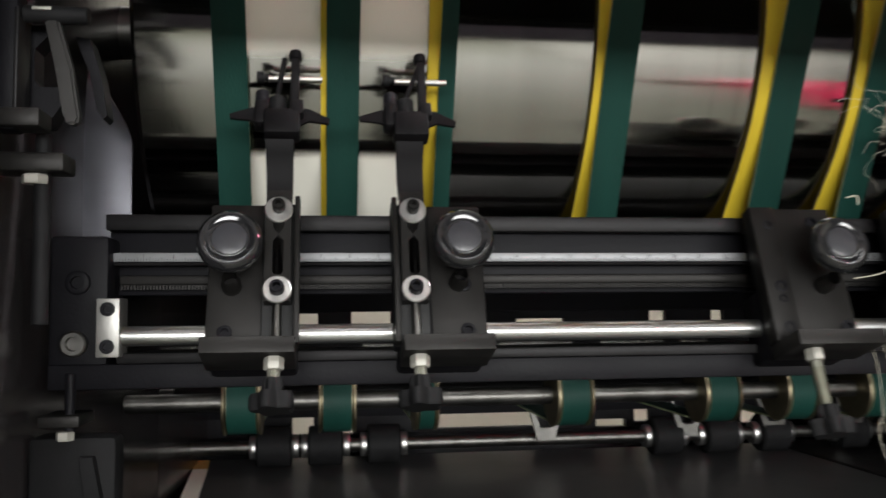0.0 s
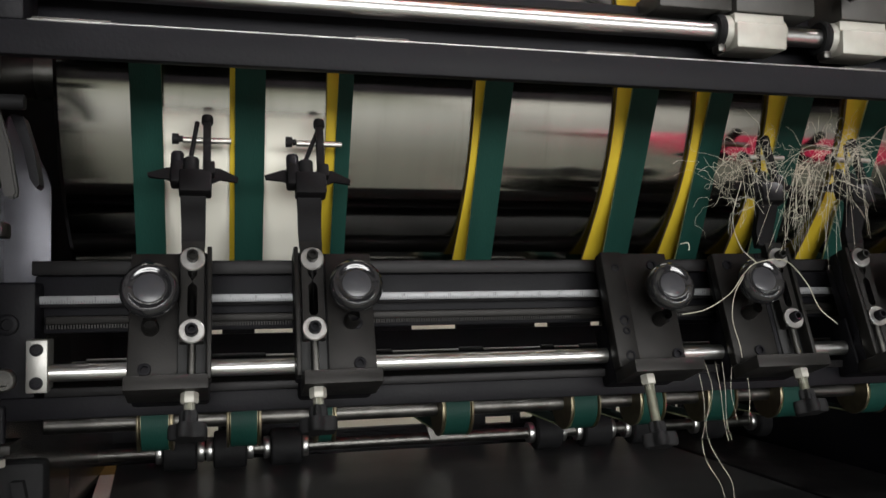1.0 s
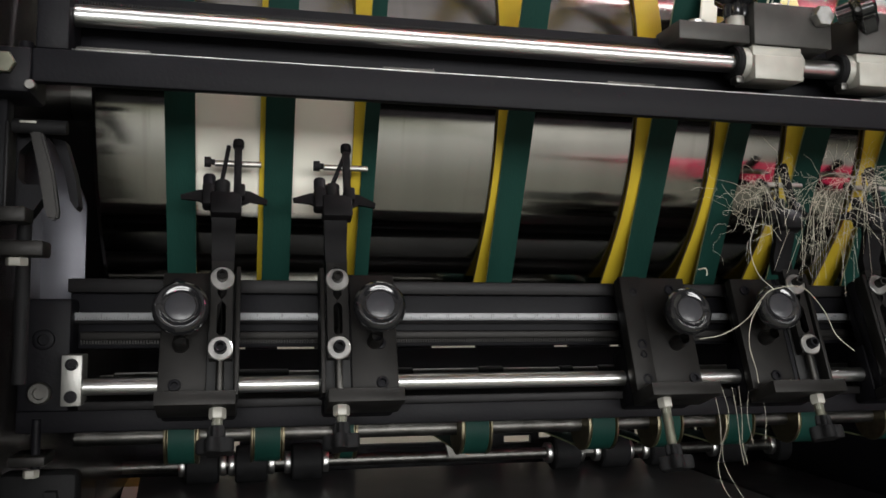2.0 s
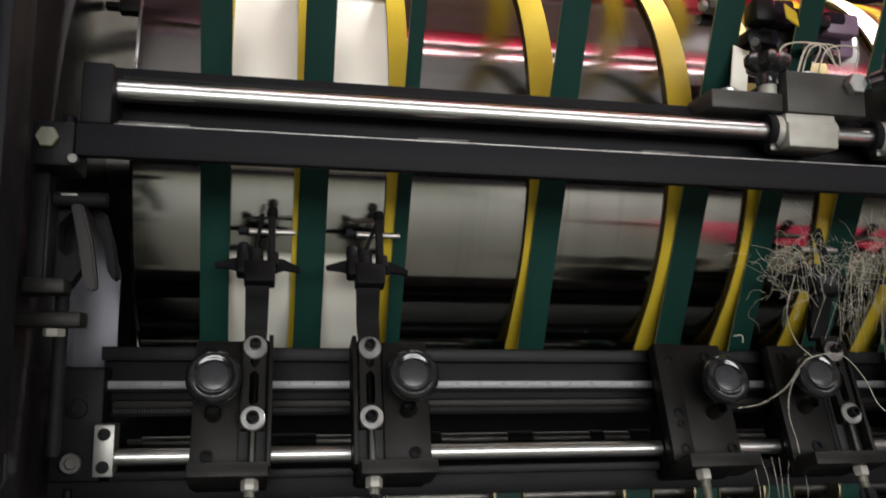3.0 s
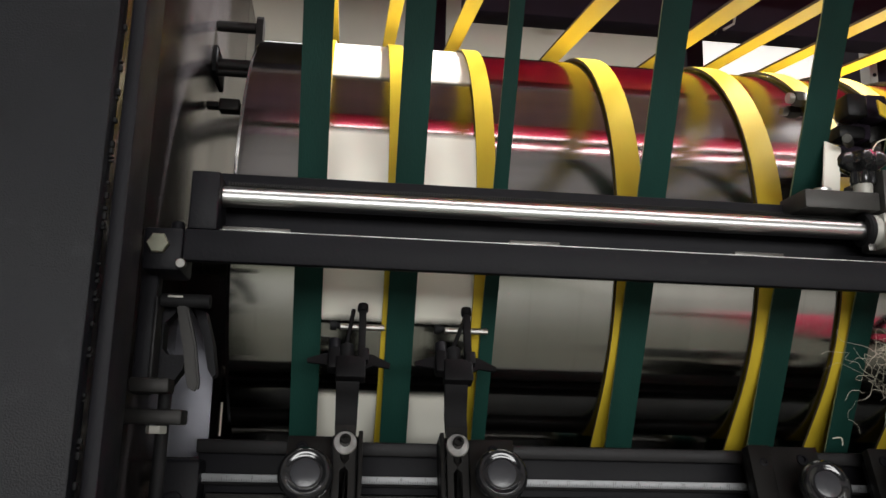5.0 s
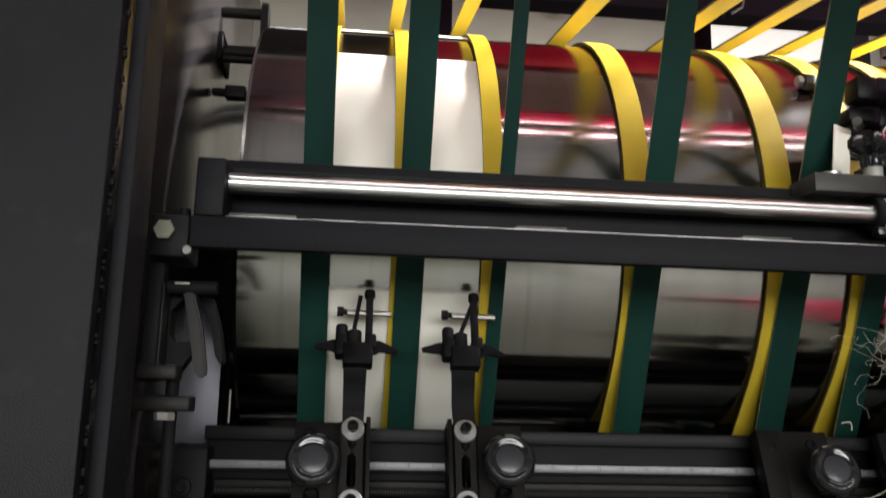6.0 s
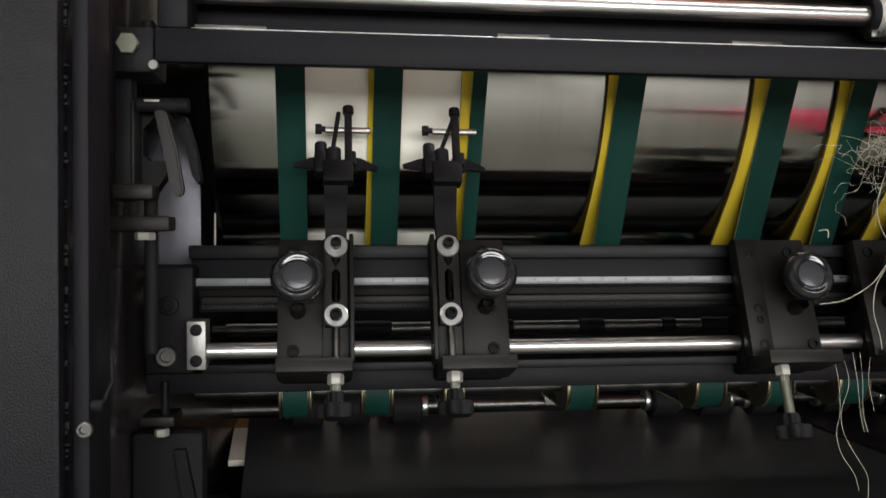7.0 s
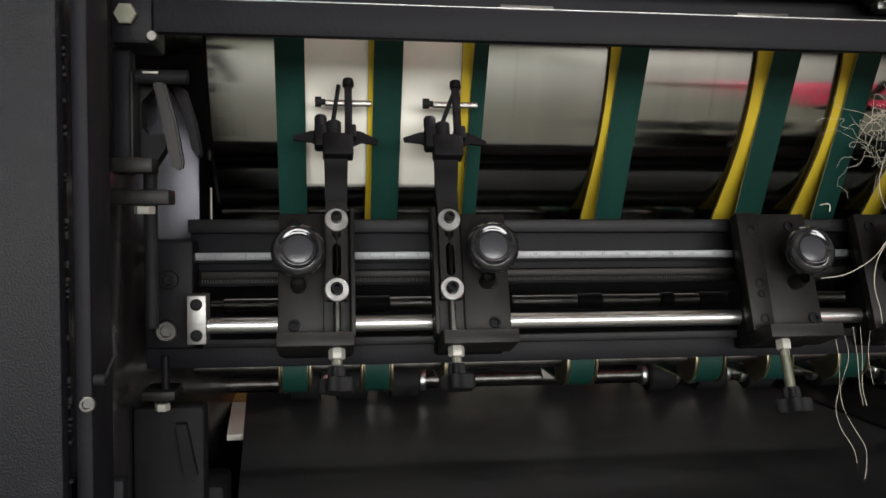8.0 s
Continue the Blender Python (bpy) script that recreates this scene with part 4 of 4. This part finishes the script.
sweep(bm, [(0.03, 0, -0.01), (0.06, 0, 0.01), (0.072, 0, 0.06), (0.066, 0, 0.12), (0.05, 0, 0.2)], 0.0035)
part("cable", bm, M_PALE, plug, "pale thin cable")

# clutter behind the sliders, in front of the drum
valve = thing("valve_block", "dark oily clutter of small blocks and cables behind sliders", "machine part", pose(0.500, 0.712, 1.634))
rng = random.Random(21)
for k in range(16):
    sx, sz = rng.uniform(0.010, 0.022), rng.uniform(0.007, 0.016)
    cx, cz = -0.018 + 0.022 * (k % 6) + rng.uniform(-0.006, 0.006), 0.014 - 0.022 * (k // 6) + rng.uniform(-0.006, 0.006)
    boxpart("block", (cx - sx, cx + sx, 0.012 + 0.003 * k, 0.04 + 0.003 * k, cz - sz, cz + sz), (M_BAR, M_VIOLET, M_DARK, M_UNDER)[(0, 1, 2, 0, 1, 3)[k % 6]], valve, bevel=0.005)
for k in range(4):
    rodpart("fitting", (-0.04 + 0.03 * k, 0.0, -0.03 - 0.012 * (k % 2)), (-0.025 + 0.03 * k, 0.02, -0.028), 0.005, M_DULL, valve, "dull steel fitting")
bm = bmesh.new()
for k in range(5):
    a = rng.uniform(-0.045, 0.05)
    sweep(bm, smooth_line([(a, -0.004, -0.07), (a + 0.012, -0.008, -0.035), (a + 0.03 + 0.006 * k, -0.006, -0.03), (a + 0.05, -0.002, -0.05)]), 0.0008)
part("thin_cable", bm, M_THREAD, valve, "thin pale wires")
flag = tagged(boxpart("yellow_tag", (-0.0085, 0.0085, -0.001, 0.001, -0.013, 0.013), M_YELLOW, bevel=0.0004, m=pose(0.500, 0.706, 1.634, -28, 24, 10)), "bright yellow square tag on the oily blocks", "tag")
stop = thing("stop_bolt", "blackened hexagon nut on a stop bolt before the drum", "bolt", pose(0.497, 0.865, 1.711))
bm = bmesh.new()
hexagon(bm, (-0.004, 0, 0), (1, 0, 0), 0.0105, 0.013)
part("hex_nut", bm, M_DULL, stop)
rodpart("thread_end", (-0.012, 0, 0), (-0.004, 0, 0), 0.0065, M_STEEL, stop, "bright thread end")
rodpart("bolt_shank", (0.009, 0, 0), (0.035, 0, 0), 0.006, M_DARK, stop)


# ---- threads ----
def thread(pts, r, name="thread", label="loose off-white cotton thread"):
    bm = bmesh.new()
    sweep(bm, smooth_line(pts), r, 6)
    return tagged(part(name, bm, M_THREAD), label, "thread", "loose threads")


def tangle(name, centre, count, spread, drop, seed, r=0.00032):
    g = random.Random(seed)
    bm = bmesh.new()
    for i in range(count):
        p = Vector(centre) + Vector((g.gauss(0, spread * 0.5), g.gauss(0, 0.010), g.gauss(0, spread * 0.35)))
        d = Vector((g.gauss(0, 1), g.gauss(0, 0.35), g.gauss(0.3, 0.8))).normalized()
        step = g.uniform(0.003, 0.008)
        pts = [p.copy()]
        curl = g.choice((0.22, 0.5, 0.8))
        for k in range(g.randint(4, 13)):
            d = (d + Vector((g.gauss(0, curl), g.gauss(0, 0.15), g.gauss(0, curl) - drop))).normalized()
            p = p + d * step
            p.y = min(max(p.y, centre[1] - 0.035), centre[1] + 0.03)
            pts.append(p.copy())
        sweep(bm, smooth_line(pts, 4), r * g.uniform(0.8, 1.5), 4)
    ob = part(name, bm, M_THREAD)
    return tagged(ob, "tangle of off-white cotton threads caught on a guide", "threads", kind="stuff")


def hanging(name, centre, width, count, fall, seed, r=0.00014):
    """Long loose strands that spring from a clump, arch over and hang down."""
    g = random.Random(seed)
    bm = bmesh.new()
    for i in range(count):
        x0, z0 = centre[0] + g.gauss(0, width * 0.35), centre[2] + g.gauss(0, 0.006)
        side, rise, length = g.gauss(0, width), g.uniform(0.0, 0.022), fall * g.uniform(0.35, 1.0)
        y0, dy = centre[1] + g.gauss(0, 0.008), g.gauss(-0.006, 0.010)
        wave, ph = g.uniform(0.0, 0.004), g.uniform(0, 6.28)
        pts = [(x0 + side * t + wave * math.sin(ph + 7 * t), y0 + dy * t, z0 + rise * math.sin(2.4 * t) - length * t ** 2.2) for t in [k / 7 for k in range(8)]]
        sweep(bm, smooth_line(pts, 4), r * g.uniform(0.8, 1.5), 4)
    return tagged(part(name, bm, M_THREAD), "long loose off-white cotton threads hanging from a guide", "threads", kind="stuff")


tangle("thread_tangle", (0.540, 0.772, 1.392), 46, 0.026, 0.06, 3, 0.00014)
tangle("thread_tangle", (0.655, 0.772, 1.398), 60, 0.044, 0.04, 5, 0.00014)
tangle("thread_tangle", (0.515, 0.770, 1.350), 14, 0.022, 0.20, 12, 0.00014)
tangle("thread_tangle", (0.600, 0.765, 1.355), 22, 0.030, 0.20, 8, 0.00014)
hanging("thread_fringe", (0.655, 0.76, 1.405), 0.045, 34, 0.13, 31)
hanging("thread_fringe", (0.600, 0.76, 1.385), 0.020, 16, 0.11, 37)
hanging("thread_fringe", (0.530, 0.765, 1.395), 0.018, 10, 0.07, 41)
thread([(0.447, 0.752, 1.231), (0.470, 0.745, 1.236), (0.495, 0.74, 1.252), (0.513, 0.742, 1.272), (0.530, 0.745, 1.283), (0.56, 0.74, 1.285), (0.585, 0.74, 1.262), (0.60, 0.74, 1.235), (0.625, 0.745, 1.218)], 0.00045)
thread([(0.513, 0.742, 1.270), (0.503, 0.745, 1.25), (0.500, 0.745, 1.225), (0.509, 0.748, 1.20), (0.513, 0.75, 1.185)], 0.0004)
thread([(0.53, 0.745, 1.283), (0.515, 0.75, 1.30), (0.51, 0.755, 1.33), (0.525, 0.76, 1.37)], 0.0004)
thread([(0.468, 0.79, 1.305), (0.474, 0.785, 1.306), (0.476, 0.785, 1.302), (0.4755, 0.785, 1.298)], 0.0006)
thread([(0.545, 0.742, 1.188), (0.56, 0.738, 1.183), (0.575, 0.738, 1.184), (0.59, 0.74, 1.183)], 0.0007)
for dx, low, s in ((0.0, 1.045, 1), (0.010, 1.03, 2), (0.030, 1.10, 3), (0.042, 1.12, 4), (0.022, 1.085, 5), (0.055, 1.11, 6)):
    g = random.Random(s)
    zs = [1.18, 1.15, 1.12, 1.10, 1.08, 1.06, 1.045, 1.03]
    pts = [(0.472 + dx + g.uniform(-0.006, 0.006) * (1 if k else 0) + (0.012 if z < 1.07 else 0), 0.77 - 0.004 * k, z) for k, z in enumerate(zs) if z >= low - 0.001]
    thread(pts, 0.00022)


# ---- movement ----
def motions():
    times = [-0.21, 0.41, 0.99, 1.61, 2.25, 2.87, 3.52, 4.15, 4.76, 5.37, 5.98, 6.62, 7.10, 7.20, 7.35, 7.50, 7.60, 7.70, 7.80, 7.90, 8.00]
    turned = [0, 60, 120, 180, 240, 300, 360, 420, 480, 540, 600, 660, 703, 710.5, 713.5, 715.5, 723, 732, 745, 756, 765.5]
    steps = [k * 0.2 for k in range(36)] + [7.1, 7.2, 7.3, 7.4, 7.5, 7.6, 7.7, 7.8, 7.9, 8.0]
    steps = sorted(set(round(s, 2) for s in steps))
    for k, ob in enumerate([DRUM] + SHEETS):
        off = -60 * (k - 1) if k else 0
        walk(ob, [(t, pose(0, DY, DZ, float(np.interp(t, times, turned)) + off)) for t in steps])


motions()
